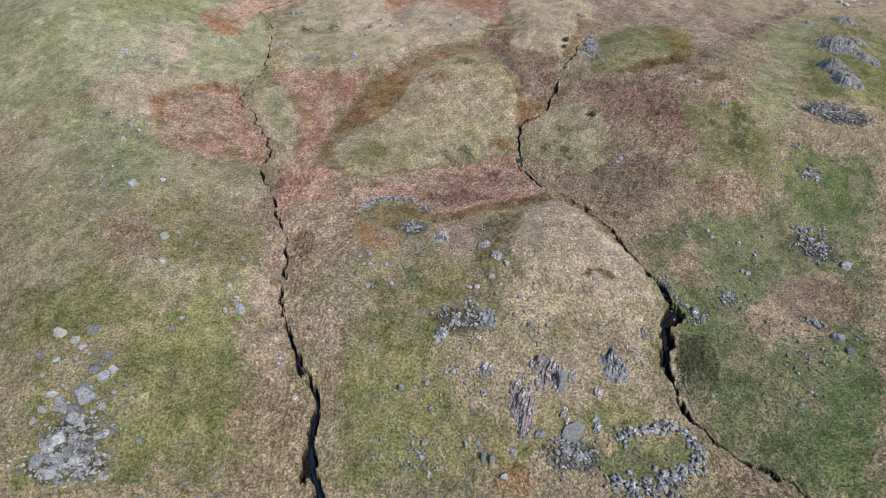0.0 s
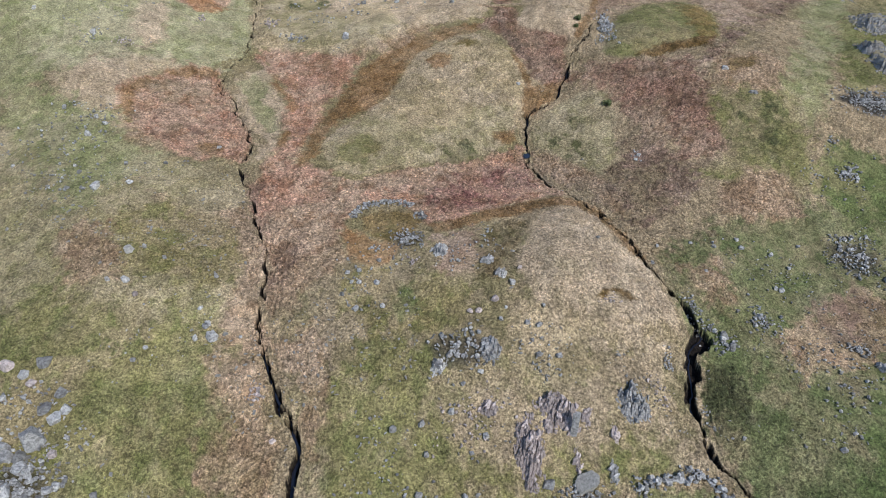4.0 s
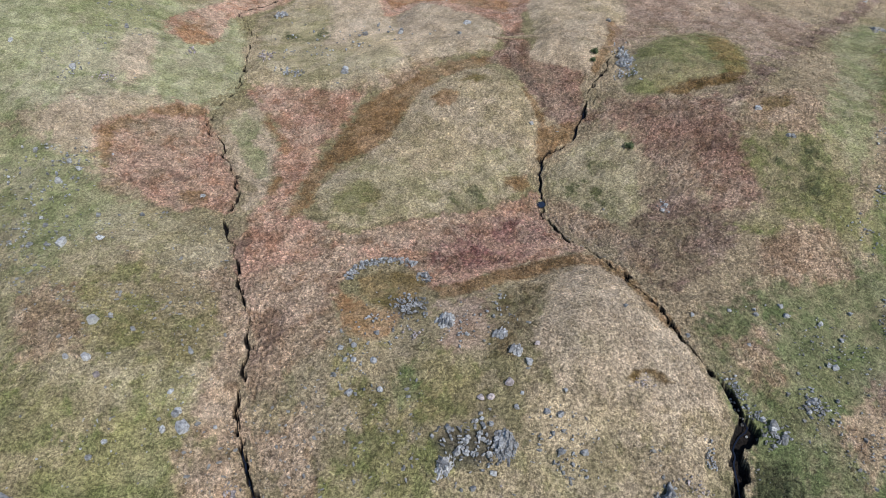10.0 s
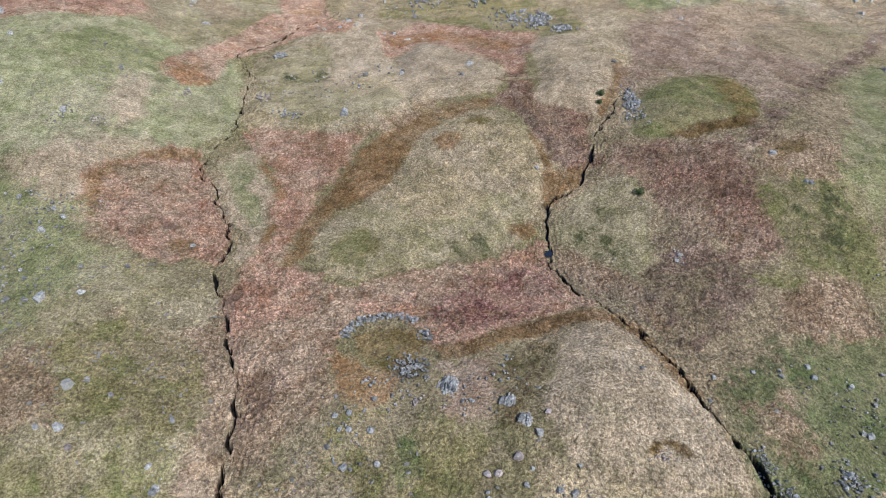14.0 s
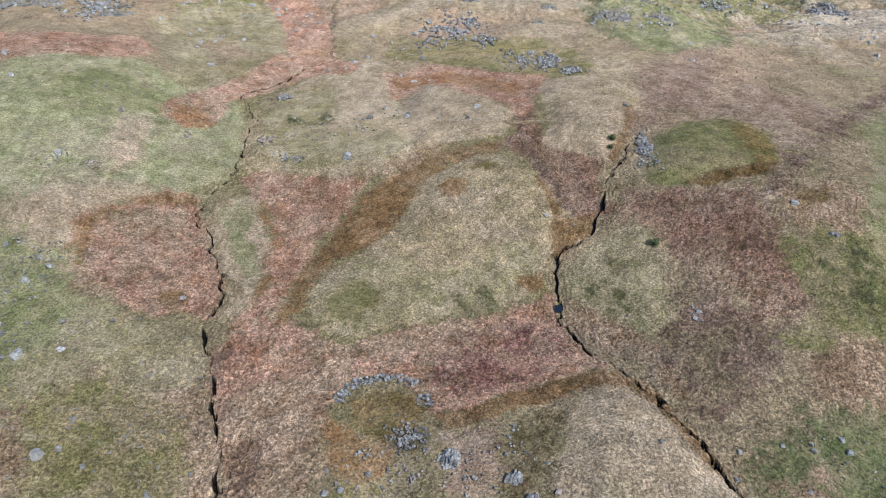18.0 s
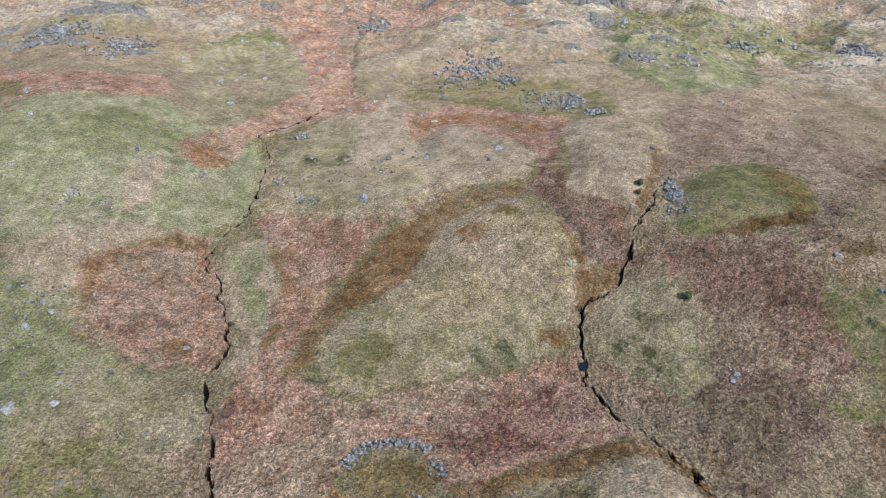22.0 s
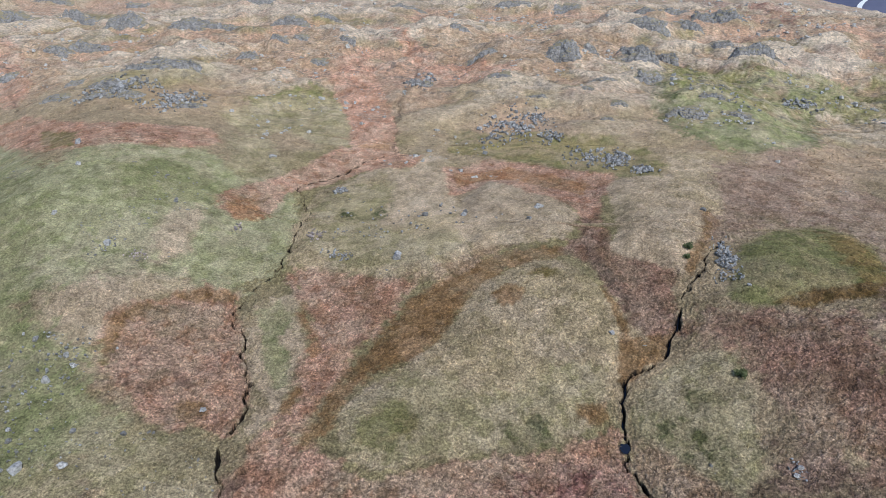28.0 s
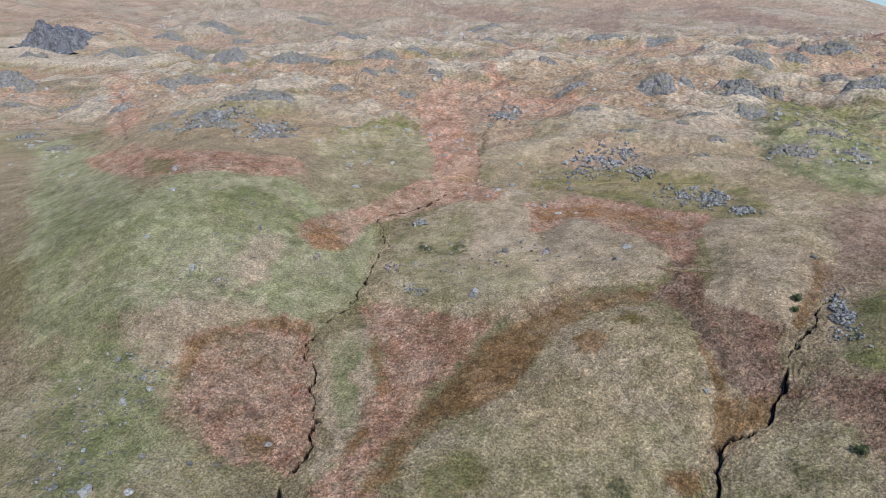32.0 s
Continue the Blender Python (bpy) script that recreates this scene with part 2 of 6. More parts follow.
def lie(x, y):
    """Height of the moor without its small relief: a slope that rises to the north, knolls and hollows, and the fell behind."""
    x, y = np.asarray(x, float), np.asarray(y, float)
    yy = np.where(y < 20, 20 + 60 * np.tanh((y - 20) / 60), y)
    z = 3 + 0.2 * yy
    for hx, hy, r, h in HILLS + HILLS_BEYOND:
        z = z + h * np.exp(-((x - hx) ** 2 + (y - hy) ** 2) / (2 * r * r))
    # the fell: its crest falls towards the east
    r, az = np.hypot(x, y - 50) + 1e-6, np.degrees(np.arctan2(x, y - 50))
    crest = np.interp(az, (-90, -60, -30, 0, 12, 16.4, 17.8, 21.4, 25.7, 35, 60, 90), (4, 7, 10, 9, 6.6, 5.3, 4.75, 2.95, 1.85, 0.6, -1, -2))
    start = np.degrees(np.arctan2(3 + 0.2 * (50 + 400 * np.cos(np.radians(az))) - 75, 400))
    rise = start + (crest - start) * smooth(380, 1100, r)
    fell = 75 + np.minimum(r, 1150) * np.tan(np.radians(rise)) - 0.25 * np.maximum(r - 1150, 0)
    fell = np.maximum(fell, -40)
    return np.where(y > 50, z + (fell - z) * smooth(330, 470, r), z - 0.02 * np.maximum(np.abs(x) - 150, 0))

GREEN_C = (
    (-85.3, 229.9), (-73.8, 254.7), (-57.5, 247.6), (-50.8, 225.5), (-54.5, 215.6), (-68.5, 212.5),
)
FIELD_C = (
    (41.0, 261.8), (61.2, 313.9), (95.4, 325.3), (92.2, 286.2), (67.5, 216.2), (50.8, 214.4), (42.7, 222.4), (36.5, 241.4),
)
FIELD_G = (
    (53.7, 247.0), (99.7, 283.1), (78.7, 227.3), (60.5, 213.6), (49.0, 225.0),
)
FIELD_H = (
    (42.8, 283.4), (59.4, 283.5), (49.3, 248.0), (40.1, 249.7),
)
TAN_I = (
    (-173.3, 391.6), (-91.0, 349.4), (-73.9, 294.2), (-97.5, 260.4),
)
TAN_J = (
    (-53.3, 355.2), (-1.6, 397.2), (50.2, 382.6), (37.0, 311.0), (0.7, 268.2), (-29.1, 281.6),
)
TAN_L = (
    (-275.4, 366.9), (-218.8, 333.3), (-160.1, 247.6), (-146.9, 214.9), (-194.4, 259.5),
)
RED_J = (
    (-362.8, 428.0), (-283.0, 366.3), (-177.1, 252.9), (-154.7, 218.5), (-179.7, 237.5), (-218.1, 282.3),
)
RED_K = (
    (-86.0, 423.5), (-57.2, 347.4), (-38.4, 299.7), (-18.1, 292.7), (-3.3, 276.3), (-13.7, 265.2), (-39.8, 283.3), (-56.8, 321.2),
)
RED_N = (
    (-73.6, 290.6), (-64.9, 294.7), (-50.0, 243.9), (-43.0, 232.2), (-33.4, 211.6), (-33.0, 205.3), (-37.9, 194.1), (-43.2, 199.5),
    (-48.8, 217.6), (-60.2, 244.8),
)
HEATH_F = (
    (100.1, 170.9), (124.4, 191.6), (118.5, 161.7), (98.1, 135.8), (82.4, 132.7),
)
MOSS_H = (
    (93.2, 162.9), (118.8, 175.3), (125.8, 168.4), (100.7, 126.5), (88.4, 129.4), (77.8, 128.2), (83.4, 142.7),
)
BRACKEN_A = (
    (45.4, 747.8), (118.8, 600.7), (131.7, 405.3), (149.0, 455.7), (143.2, 723.3), (73.3, 833.7),
)
BRACKEN_B = (
    (-62.5, 713.3), (-4.6, 795.9), (-1.6, 638.3), (-36.2, 587.1),
)
BRACKEN_C = (
    (-261.4, 766.7), (-125.7, 746.1), (-76.5, 650.8), (-125.0, 683.1), (-205.5, 718.1),
)
WEST_FIELD = (
    (-80.3, 105.0), (-64.0, 97.6), (-48.7, 90.6), (-33.4, 83.4), (-26.7, 79.7), (-24.4, 72.0), (-21.4, 65.8), (-18.3, 57.4), (-17.8, 49.4),
    (-50.7, 47.4),
)
EAST_FIELD = (
    (32.0, 89.0), (46.7, 99.6), (63.4, 103.9), (85.8, 115.0), (53.3, 49.5), (45.7, 49.9), (37.8, 56.2), (34.6, 63.6), (34.9, 74.7),
)
SOUTHEAST_MEADOW = (
    (56.4, 68.9), (65.8, 73.1), (53.3, 49.5), (49.0, 49.8), (48.2, 55.7),
)
EAST_MEADOW = (
    (66.1, 112.2), (72.5, 114.9), (78.9, 111.5), (76.8, 101.0), (69.4, 97.5), (63.4, 103.9),
)
STREAM_STRIP = (
    (-30.2, 68.2), (-27.5, 71.8), (-24.7, 73.8), (-21.8, 65.8), (-19.0, 60.1), (-17.5, 54.7), (-17.1, 49.5), (-25.0, 49.0), (-26.1, 57.0),
)
KNOLL_GRASS = (
    (-22.4, 79.8), (-12.6, 84.1), (11.0, 92.4), (29.3, 85.5), (33.0, 74.4), (33.0, 63.5), (33.4, 59.1), (23.3, 56.8), (8.5, 55.5), (-10.0, 53.0),
    (-15.1, 49.6), (-17.0, 58.8), (-21.5, 68.9),
)
KNOLL_GREEN = (
    (-17.4, 67.4), (-13.1, 72.0), (-5.2, 75.2), (1.4, 69.1), (-1.7, 64.1), (2.8, 58.9), (7.1, 57.9), (13.2, 59.5), (19.6, 62.6), (26.7, 63.1),
    (29.7, 59.0), (22.4, 56.1), (13.0, 56.9), (6.8, 50.3), (-13.1, 49.6),
)
KNOLL_TAN = (
    (-22.8, 72.1), (-18.2, 73.9), (-14.6, 70.5), (-14.8, 65.2), (-16.3, 58.8), (-18.0, 65.9),
)
FIELD_TAN = (
    (46.6, 76.1), (55.0, 81.3), (64.7, 86.7), (68.2, 82.3), (64.6, 75.3), (54.8, 72.8), (47.2, 70.5),
)
FIELD_HEATHER = (
    (55.4, 82.5), (63.7, 86.6), (66.0, 83.3), (58.6, 77.3), (54.5, 78.0),
)
FOLD_BANK = (
    (34.2, 56.3), (39.2, 54.0), (42.8, 50.9), (43.8, 50.0), (37.9, 50.4), (36.0, 52.8),
)
FOLD_RUST = (
    (5.5, 53.5), (10.6, 54.3), (12.5, 51.9), (8.2, 50.4), (4.7, 51.0),
)
FOLD_FLOOR = (
    (21.2, 55.1), (24.0, 56.9), (27.1, 57.3), (31.5, 57.3), (33.2, 55.3), (30.2, 53.6), (25.8, 51.6), (23.6, 51.1), (19.8, 53.2),
)
CLEFT_BANK = (
    (35.3, 74.8), (40.3, 75.4), (44.0, 68.6), (42.2, 60.6), (38.0, 57.0), (34.8, 61.3), (33.6, 67.3),
)
CLEFT_RUSHES = (
    (34.1, 71.3), (38.6, 72.6), (40.0, 69.3), (38.8, 64.4), (36.0, 62.9), (33.4, 65.0),
)
UPPER_FIELD_TAN = (
    (48.1, 108.5), (54.9, 110.7), (59.3, 107.3), (58.0, 100.1), (50.3, 97.9), (46.4, 102.1),
)
WEST_LEA_SLOPE = (
    (-90.7, 127.5), (-67.1, 124.0), (-56.4, 107.4), (-43.5, 97.0), (-31.5, 86.2), (-26.9, 80.8), (-27.5, 75.6), (-37.4, 76.4), (-50.3, 78.5),
    (-57.9, 76.2), (-66.4, 78.8),
)
WEST_MOSS = (
    (-76.5, 127.7), (-71.2, 124.6), (-65.9, 119.2), (-60.0, 117.9), (-55.4, 113.2), (-48.1, 109.8), (-46.2, 103.4), (-53.4, 100.3),
    (-54.6, 95.2), (-58.4, 93.6),
)
WEST_LEA = (
    (-51.7, 106.7), (-41.4, 107.5), (-34.0, 105.9), (-30.6, 97.7), (-34.6, 94.5), (-40.7, 95.5), (-48.4, 99.5),
)
WEST_DARK = (
    (-49.0, 91.3), (-43.0, 95.6), (-36.4, 93.3), (-28.5, 91.0), (-26.4, 84.4), (-30.5, 81.7), (-38.4, 80.9), (-44.7, 82.4),
)
WEST_TAN = (
    (-56.2, 89.8), (-50.7, 90.4), (-46.4, 86.1), (-45.6, 81.6), (-50.2, 79.4),
)
STREAM_TAN = (
    (-34.8, 95.0), (-30.6, 97.1), (-27.1, 88.4), (-25.2, 83.7), (-25.3, 79.4), (-23.5, 72.1), (-29.2, 71.8), (-29.3, 77.9), (-27.8, 83.5),
    (-31.0, 89.8),
)
NORTHWEST_SAGE = (
    (-102.2, 177.0), (-81.4, 183.8), (-50.4, 178.1), (-43.6, 161.6), (-42.1, 146.5), (-47.1, 138.2), (-56.9, 135.5), (-68.7, 135.8),
    (-78.4, 131.6),
)
NORTHWEST_LEA = (
    (-86.9, 162.9), (-80.2, 170.4), (-71.9, 164.0), (-70.0, 156.7), (-76.6, 152.1), (-82.2, 155.2),
)
NORTHWEST_PALE = (
    (-68.9, 153.7), (-66.9, 159.6), (-63.7, 161.5), (-60.5, 154.7), (-58.2, 143.9), (-60.5, 138.4), (-65.1, 137.8), (-65.8, 145.9),
)
WEST_PALE = (
    (-77.5, 130.9), (-73.2, 133.0), (-63.4, 137.1), (-55.0, 138.3), (-51.6, 136.8), (-56.8, 133.5), (-59.8, 129.2), (-60.2, 124.1),
    (-59.7, 119.2), (-64.9, 121.9), (-64.9, 118.0), (-70.4, 122.8), (-75.2, 127.1),
)
WEST_PALE_FOOT = (
    (-56.2, 113.1), (-51.4, 115.8), (-48.5, 112.7), (-51.8, 110.6), (-55.4, 111.3),
)
WEST_LOBE = (
    (-59.7, 121.1), (-60.4, 126.1), (-58.9, 130.5), (-54.8, 135.3), (-50.8, 137.9), (-46.6, 138.2), (-44.2, 133.9), (-40.9, 128.6),
    (-38.5, 123.1), (-35.2, 118.3), (-33.6, 112.2), (-34.9, 108.4), (-38.9, 109.7), (-41.7, 108.2), (-44.6, 108.8), (-48.5, 111.5),
    (-51.7, 113.4), (-55.3, 114.6), (-58.1, 117.4),
)
LOBE_TAN = (
    (-57.2, 129.5), (-54.2, 132.9), (-46.7, 133.5), (-44.4, 130.7), (-48.7, 127.7), (-54.7, 126.4),
)
LOBE_BROW = (
    (-60.2, 125.6), (-57.8, 131.1), (-56.7, 130.5), (-57.7, 126.1), (-57.2, 121.0), (-55.8, 116.1), (-58.4, 119.1),
)
LOBE_NORTH_RIM = (
    (-55.5, 134.0), (-51.7, 137.1), (-47.0, 138.1), (-45.8, 135.7), (-49.9, 134.2), (-53.8, 133.1),
)
LOBE_HOLLOW = (
    (-49.2, 120.1), (-47.7, 120.8), (-43.9, 117.8), (-42.8, 116.0), (-44.8, 116.6), (-47.7, 118.4),
)
LOBE_FOOT = (
    (-43.3, 113.4), (-40.1, 114.5), (-38.8, 111.9), (-40.5, 110.7), (-43.0, 111.5),
)
STREAM_EAST_TAN = (
    (-41.7, 135.2), (-37.8, 142.6), (-33.3, 146.4), (-34.8, 138.4), (-30.1, 126.6), (-29.4, 115.4), (-31.3, 109.6), (-34.5, 118.0),
    (-38.9, 127.1),
)
MIDDLE_RED = (
    (-40.0, 147.2), (-33.6, 147.8), (-26.7, 147.1), (-19.6, 145.9), (-17.2, 143.9), (-19.8, 137.0), (-22.4, 127.0), (-23.8, 119.1),
    (-24.9, 109.1), (-26.1, 101.7), (-27.7, 97.5), (-29.7, 97.8), (-30.8, 102.2), (-30.3, 106.5), (-28.8, 111.3), (-28.0, 116.3), (-29.8, 121.8),
    (-29.1, 126.6), (-32.2, 135.2), (-37.2, 140.8), (-40.9, 144.0),
)
STREAM_LEA = (
    (-41.5, 134.9), (-38.9, 138.3), (-35.7, 136.1), (-34.2, 132.3), (-35.7, 129.5), (-32.0, 124.9), (-30.2, 119.8), (-31.7, 117.7),
    (-34.9, 122.9), (-38.5, 129.9),
)
RED_SPOTS_WEST = (
    (-35.5, 138.7), (-34.3, 139.2), (-32.2, 134.3), (-30.2, 131.7), (-27.8, 126.7), (-28.9, 125.6), (-31.4, 130.7), (-33.9, 134.7),
)
RED_SPOTS_FOOT = (
    (-29.9, 116.9), (-28.6, 119.9), (-27.4, 118.7), (-27.7, 113.8), (-29.2, 114.0),
)
ARCH = (
    (-24.8, 106.5), (-24.3, 115.7), (-22.9, 124.7), (-20.1, 132.0), (-17.1, 140.9), (-12.1, 146.5), (-6.8, 152.2), (-1.1, 155.5), (3.5, 155.9),
    (8.0, 156.5), (9.2, 153.9), (3.4, 150.7), (-1.1, 150.4), (-5.6, 144.7), (-8.5, 138.1), (-10.2, 131.7), (-13.6, 127.2), (-18.0, 124.7),
    (-20.1, 120.2), (-21.5, 114.6), (-22.6, 109.1),
)
ARCH_CORE = (
    (-22.2, 120.4), (-20.5, 128.8), (-17.1, 131.8), (-15.3, 139.0), (-10.2, 142.7), (-6.9, 147.9), (-8.1, 141.2), (-10.3, 135.8), (-13.5, 130.3),
    (-18.9, 125.9), (-20.9, 120.5), (-22.1, 115.8),
)
MOUND = (
    (-21.3, 115.1), (-19.4, 120.5), (-15.3, 125.3), (-11.0, 131.8), (-8.2, 139.0), (-4.8, 145.8), (-1.1, 149.5), (3.4, 152.1), (8.2, 152.8),
    (11.9, 149.0), (15.3, 144.5), (17.0, 140.0), (17.4, 135.4), (16.4, 130.3), (14.9, 125.6), (13.1, 122.0), (9.6, 118.7), (6.5, 116.3),
    (3.6, 116.4), (0.1, 114.2), (-4.7, 111.9), (-8.5, 110.2), (-12.5, 107.8), (-15.3, 106.8), (-18.4, 108.3), (-20.5, 111.6),
)
MOUND_GREEN = (
    (-20.2, 115.1), (-15.1, 123.6), (-9.5, 125.4), (-4.6, 122.1), (3.0, 126.3), (10.2, 132.2), (15.3, 130.1), (13.1, 122.7), (6.6, 116.8),
    (-5.1, 112.3), (-13.3, 108.0), (-18.5, 109.1),
)
MOUND_DARK = (
    (-18.8, 116.6), (-14.6, 118.9), (-9.7, 115.6), (-13.5, 109.8), (-17.0, 110.4),
)
MOUND_BROWN = (
    (-3.4, 142.4), (-1.5, 145.5), (1.8, 144.0), (1.7, 141.2), (-1.4, 139.4),
)
MOUND_CROWN = (
    (2.2, 147.8), (5.6, 150.0), (7.8, 148.5), (5.5, 146.9),
)
MOUND_RUSHES = (
    (-0.8, 118.2), (4.8, 120.2), (7.9, 117.6), (6.1, 115.2), (1.0, 115.1),
)
POOL_BROWN = (
    (10.1, 123.6), (14.1, 125.1), (14.9, 121.9), (12.4, 120.5), (10.0, 121.3),
)
SOUTH_RED = (
    (-29.7, 104.2), (-26.1, 108.7), (-22.0, 109.1), (-18.2, 106.9), (-14.7, 105.6), (-10.0, 108.2), (-4.9, 111.2), (0.1, 113.2), (4.7, 115.3),
    (8.6, 117.1), (13.4, 121.1), (15.5, 121.1), (15.9, 114.4), (17.4, 108.3), (20.8, 104.0), (16.3, 102.3), (11.2, 100.6), (6.3, 97.5),
    (1.6, 93.6), (-2.0, 93.8), (-4.4, 99.3), (-8.6, 101.7), (-12.4, 100.1), (-14.1, 96.1), (-14.5, 92.9), (-16.6, 88.0), (-20.2, 85.4),
    (-24.1, 84.6), (-27.5, 90.2), (-29.3, 94.7), (-30.3, 99.9),
)
SOUTH_TAN = (
    (-27.0, 96.0), (-21.6, 98.9), (-15.8, 101.6), (-12.6, 101.8), (-14.5, 95.0), (-14.0, 87.9), (-15.1, 83.7), (-17.9, 80.8), (-20.4, 77.5),
    (-23.2, 77.5), (-24.7, 83.7), (-27.3, 90.2),
)
MOUND_FOOT = (
    (-18.9, 106.2), (-14.8, 106.1), (-5.1, 110.7), (2.8, 113.7), (5.4, 111.1), (-4.9, 106.9), (-12.8, 103.0), (-18.5, 103.7),
)
SOUTH_DULL = (
    (-24.4, 88.6), (-21.3, 90.6), (-19.2, 87.0), (-21.5, 82.3), (-24.0, 81.5),
)
MAUVE_FLAT = (
    (-2.8, 105.0), (0.1, 109.6), (5.5, 113.2), (11.8, 114.2), (15.5, 111.5), (16.3, 106.8), (13.4, 103.7), (8.1, 101.1), (4.0, 98.1),
    (0.2, 96.7), (-2.2, 100.0),
)
SPRING = (
    (-32.8, 105.5), (-31.2, 103.3), (-29.0, 103.8), (-28.0, 103.1), (-29.1, 99.5), (-29.3, 95.7), (-30.9, 99.9),
)
KNOLL_BROW = (
    (-2.0, 93.8), (1.7, 95.1), (7.1, 97.8), (12.8, 100.6), (18.9, 103.6), (21.6, 103.8), (23.4, 100.6), (19.2, 100.3), (14.8, 98.0),
    (10.7, 96.0), (6.1, 94.0), (1.6, 91.8), (-1.3, 91.7),
)
STREAM_BROW = (
    (21.3, 103.5), (24.9, 100.7), (26.8, 96.3), (28.6, 92.2), (30.0, 88.0), (28.1, 88.5), (26.3, 92.5), (24.3, 96.2), (22.1, 99.9),
)
PALE_KNOLL = (
    (16.3, 97.6), (19.0, 100.1), (22.0, 100.5), (24.1, 98.1), (25.5, 94.7), (26.4, 91.2), (28.1, 87.9), (30.1, 85.5), (31.6, 82.7), (32.9, 79.8),
    (33.0, 77.2), (32.7, 74.5), (25.5, 73.5), (16.9, 73.7), (13.1, 76.8), (12.0, 81.1), (10.6, 83.9), (12.3, 88.2), (13.6, 92.5),
)
SCAR = (
    (21.4, 79.0), (22.2, 80.2), (23.8, 80.8), (25.6, 80.0), (27.1, 79.0), (25.3, 79.1), (23.8, 79.9), (22.3, 79.1),
)
PALE_KNOLL_SOUTH = (
    (10.2, 79.2), (16.1, 76.8), (24.6, 75.5), (32.9, 75.5), (32.6, 74.2), (9.6, 72.2),
)
RUIN_FLOOR = (
    (-12.5, 95.9), (-9.1, 98.2), (-4.3, 97.5), (-3.1, 93.1), (-5.4, 90.6), (-9.6, 89.9), (-12.0, 92.6),
)
RUIN_RUST = (
    (-14.9, 94.2), (-11.3, 90.5), (-7.2, 89.1), (-6.4, 85.5), (-9.8, 84.2), (-13.7, 86.7), (-15.2, 91.7),
)
KNOLL_OLIVE = (
    (-13.7, 82.9), (-7.8, 84.4), (-3.7, 81.2), (1.5, 83.2), (4.6, 80.2), (3.8, 75.3), (-2.2, 73.1), (-9.3, 73.3), (-13.4, 76.8),
)
KNOLL_BRIGHT = (
    (-6.3, 81.4), (-3.7, 81.6), (-2.9, 77.2), (-5.0, 75.5), (-6.1, 78.0),
)
KNOLL_HEATHER = (
    (-2.0, 91.0), (5.2, 92.4), (5.6, 86.4), (3.4, 81.6), (0.8, 80.3), (-0.5, 84.8),
)
KNOLL_HEATH = (
    (6.7, 92.2), (9.8, 94.9), (13.9, 95.2), (13.6, 90.4), (10.6, 88.4), (9.2, 84.8), (6.9, 80.3), (4.7, 80.9), (5.9, 86.4),
)
STREAM_KNOLL = (
    (17.4, 124.8), (19.9, 128.1), (23.2, 130.9), (26.6, 132.7), (30.4, 133.3), (32.6, 131.3), (33.4, 125.8), (31.9, 118.6), (31.1, 113.6),
    (28.4, 109.5), (25.6, 111.9), (22.7, 115.2), (19.6, 118.3), (17.5, 121.1),
)
STREAM_KNOLL_GREEN = (
    (26.5, 121.8), (32.6, 124.7), (31.3, 116.1), (28.7, 110.8), (25.2, 114.6),
)
STREAM_KNOLL_HEATH = (
    (19.5, 121.6), (23.7, 121.8), (28.2, 118.7), (27.9, 115.0), (23.6, 115.5), (20.1, 118.8),
)
STREAM_KNOLL_TUFTS = (
    (24.1, 127.1), (27.0, 127.7), (27.4, 124.3), (24.9, 123.2),
)
EAST_RED = (
    (26.7, 137.9), (31.6, 139.9), (37.6, 139.5), (45.1, 138.0), (50.5, 137.6), (49.9, 131.1), (50.1, 125.7), (51.1, 120.8), (51.6, 115.5),
    (49.9, 111.7), (45.5, 111.0), (42.4, 112.8), (40.3, 116.4), (39.2, 119.0), (36.7, 118.8), (34.2, 121.6), (33.2, 126.9), (33.2, 132.2),
    (29.6, 134.4),
)
EAST_TAN_FLAT = (
    (36.6, 126.2), (41.0, 125.9), (42.6, 118.3), (38.5, 112.5), (35.0, 115.5),
)
EAST_DULL = (
    (32.5, 117.9), (36.7, 119.0), (40.7, 114.4), (45.7, 111.5), (48.5, 109.6), (44.4, 106.3), (39.4, 101.5), (33.9, 97.0), (30.7, 95.6),
    (27.5, 99.4), (25.3, 102.9), (21.3, 107.4), (17.8, 111.3), (16.9, 116.1), (19.5, 116.8), (23.3, 112.5), (27.7, 109.0), (31.7, 112.4),
)
EAST_STREAM_TAN = (
    (16.4, 118.7), (19.5, 117.7), (23.2, 113.2), (26.8, 109.8), (28.7, 103.9), (29.5, 97.9), (27.4, 98.9), (24.2, 105.4), (20.0, 109.7),
    (17.0, 112.9),
)
GULLY_RED = (
    (7.9, 154.8), (12.5, 152.1), (16.5, 145.3), (19.1, 139.2), (21.6, 135.4), (25.0, 136.9), (26.6, 141.1), (26.3, 146.0), (28.0, 150.3),
    (31.5, 156.5), (29.0, 156.6), (22.9, 154.3), (18.3, 155.3), (16.5, 165.2), (17.1, 185.7), (13.8, 191.1), (10.8, 182.7), (12.3, 169.8),
    (12.5, 160.0), (9.4, 158.1),
)
GULLY_BROWN = (
    (16.6, 136.9), (20.8, 136.0), (25.0, 137.2), (23.5, 133.4), (20.2, 130.8), (17.5, 128.3), (16.1, 129.0),
)
MOUND_EAST_RIM = (
    (14.3, 146.1), (16.4, 144.3), (18.2, 139.2), (19.1, 134.1), (17.3, 131.6), (17.4, 136.7), (16.3, 141.4),
)
GULLY_TRACK = (
    (12.8, 167.7), (14.5, 166.3), (14.5, 156.6), (16.9, 149.8), (19.9, 142.8), (21.1, 137.0), (19.5, 138.0), (17.0, 143.7), (13.7, 150.0),
    (12.1, 158.0),
)
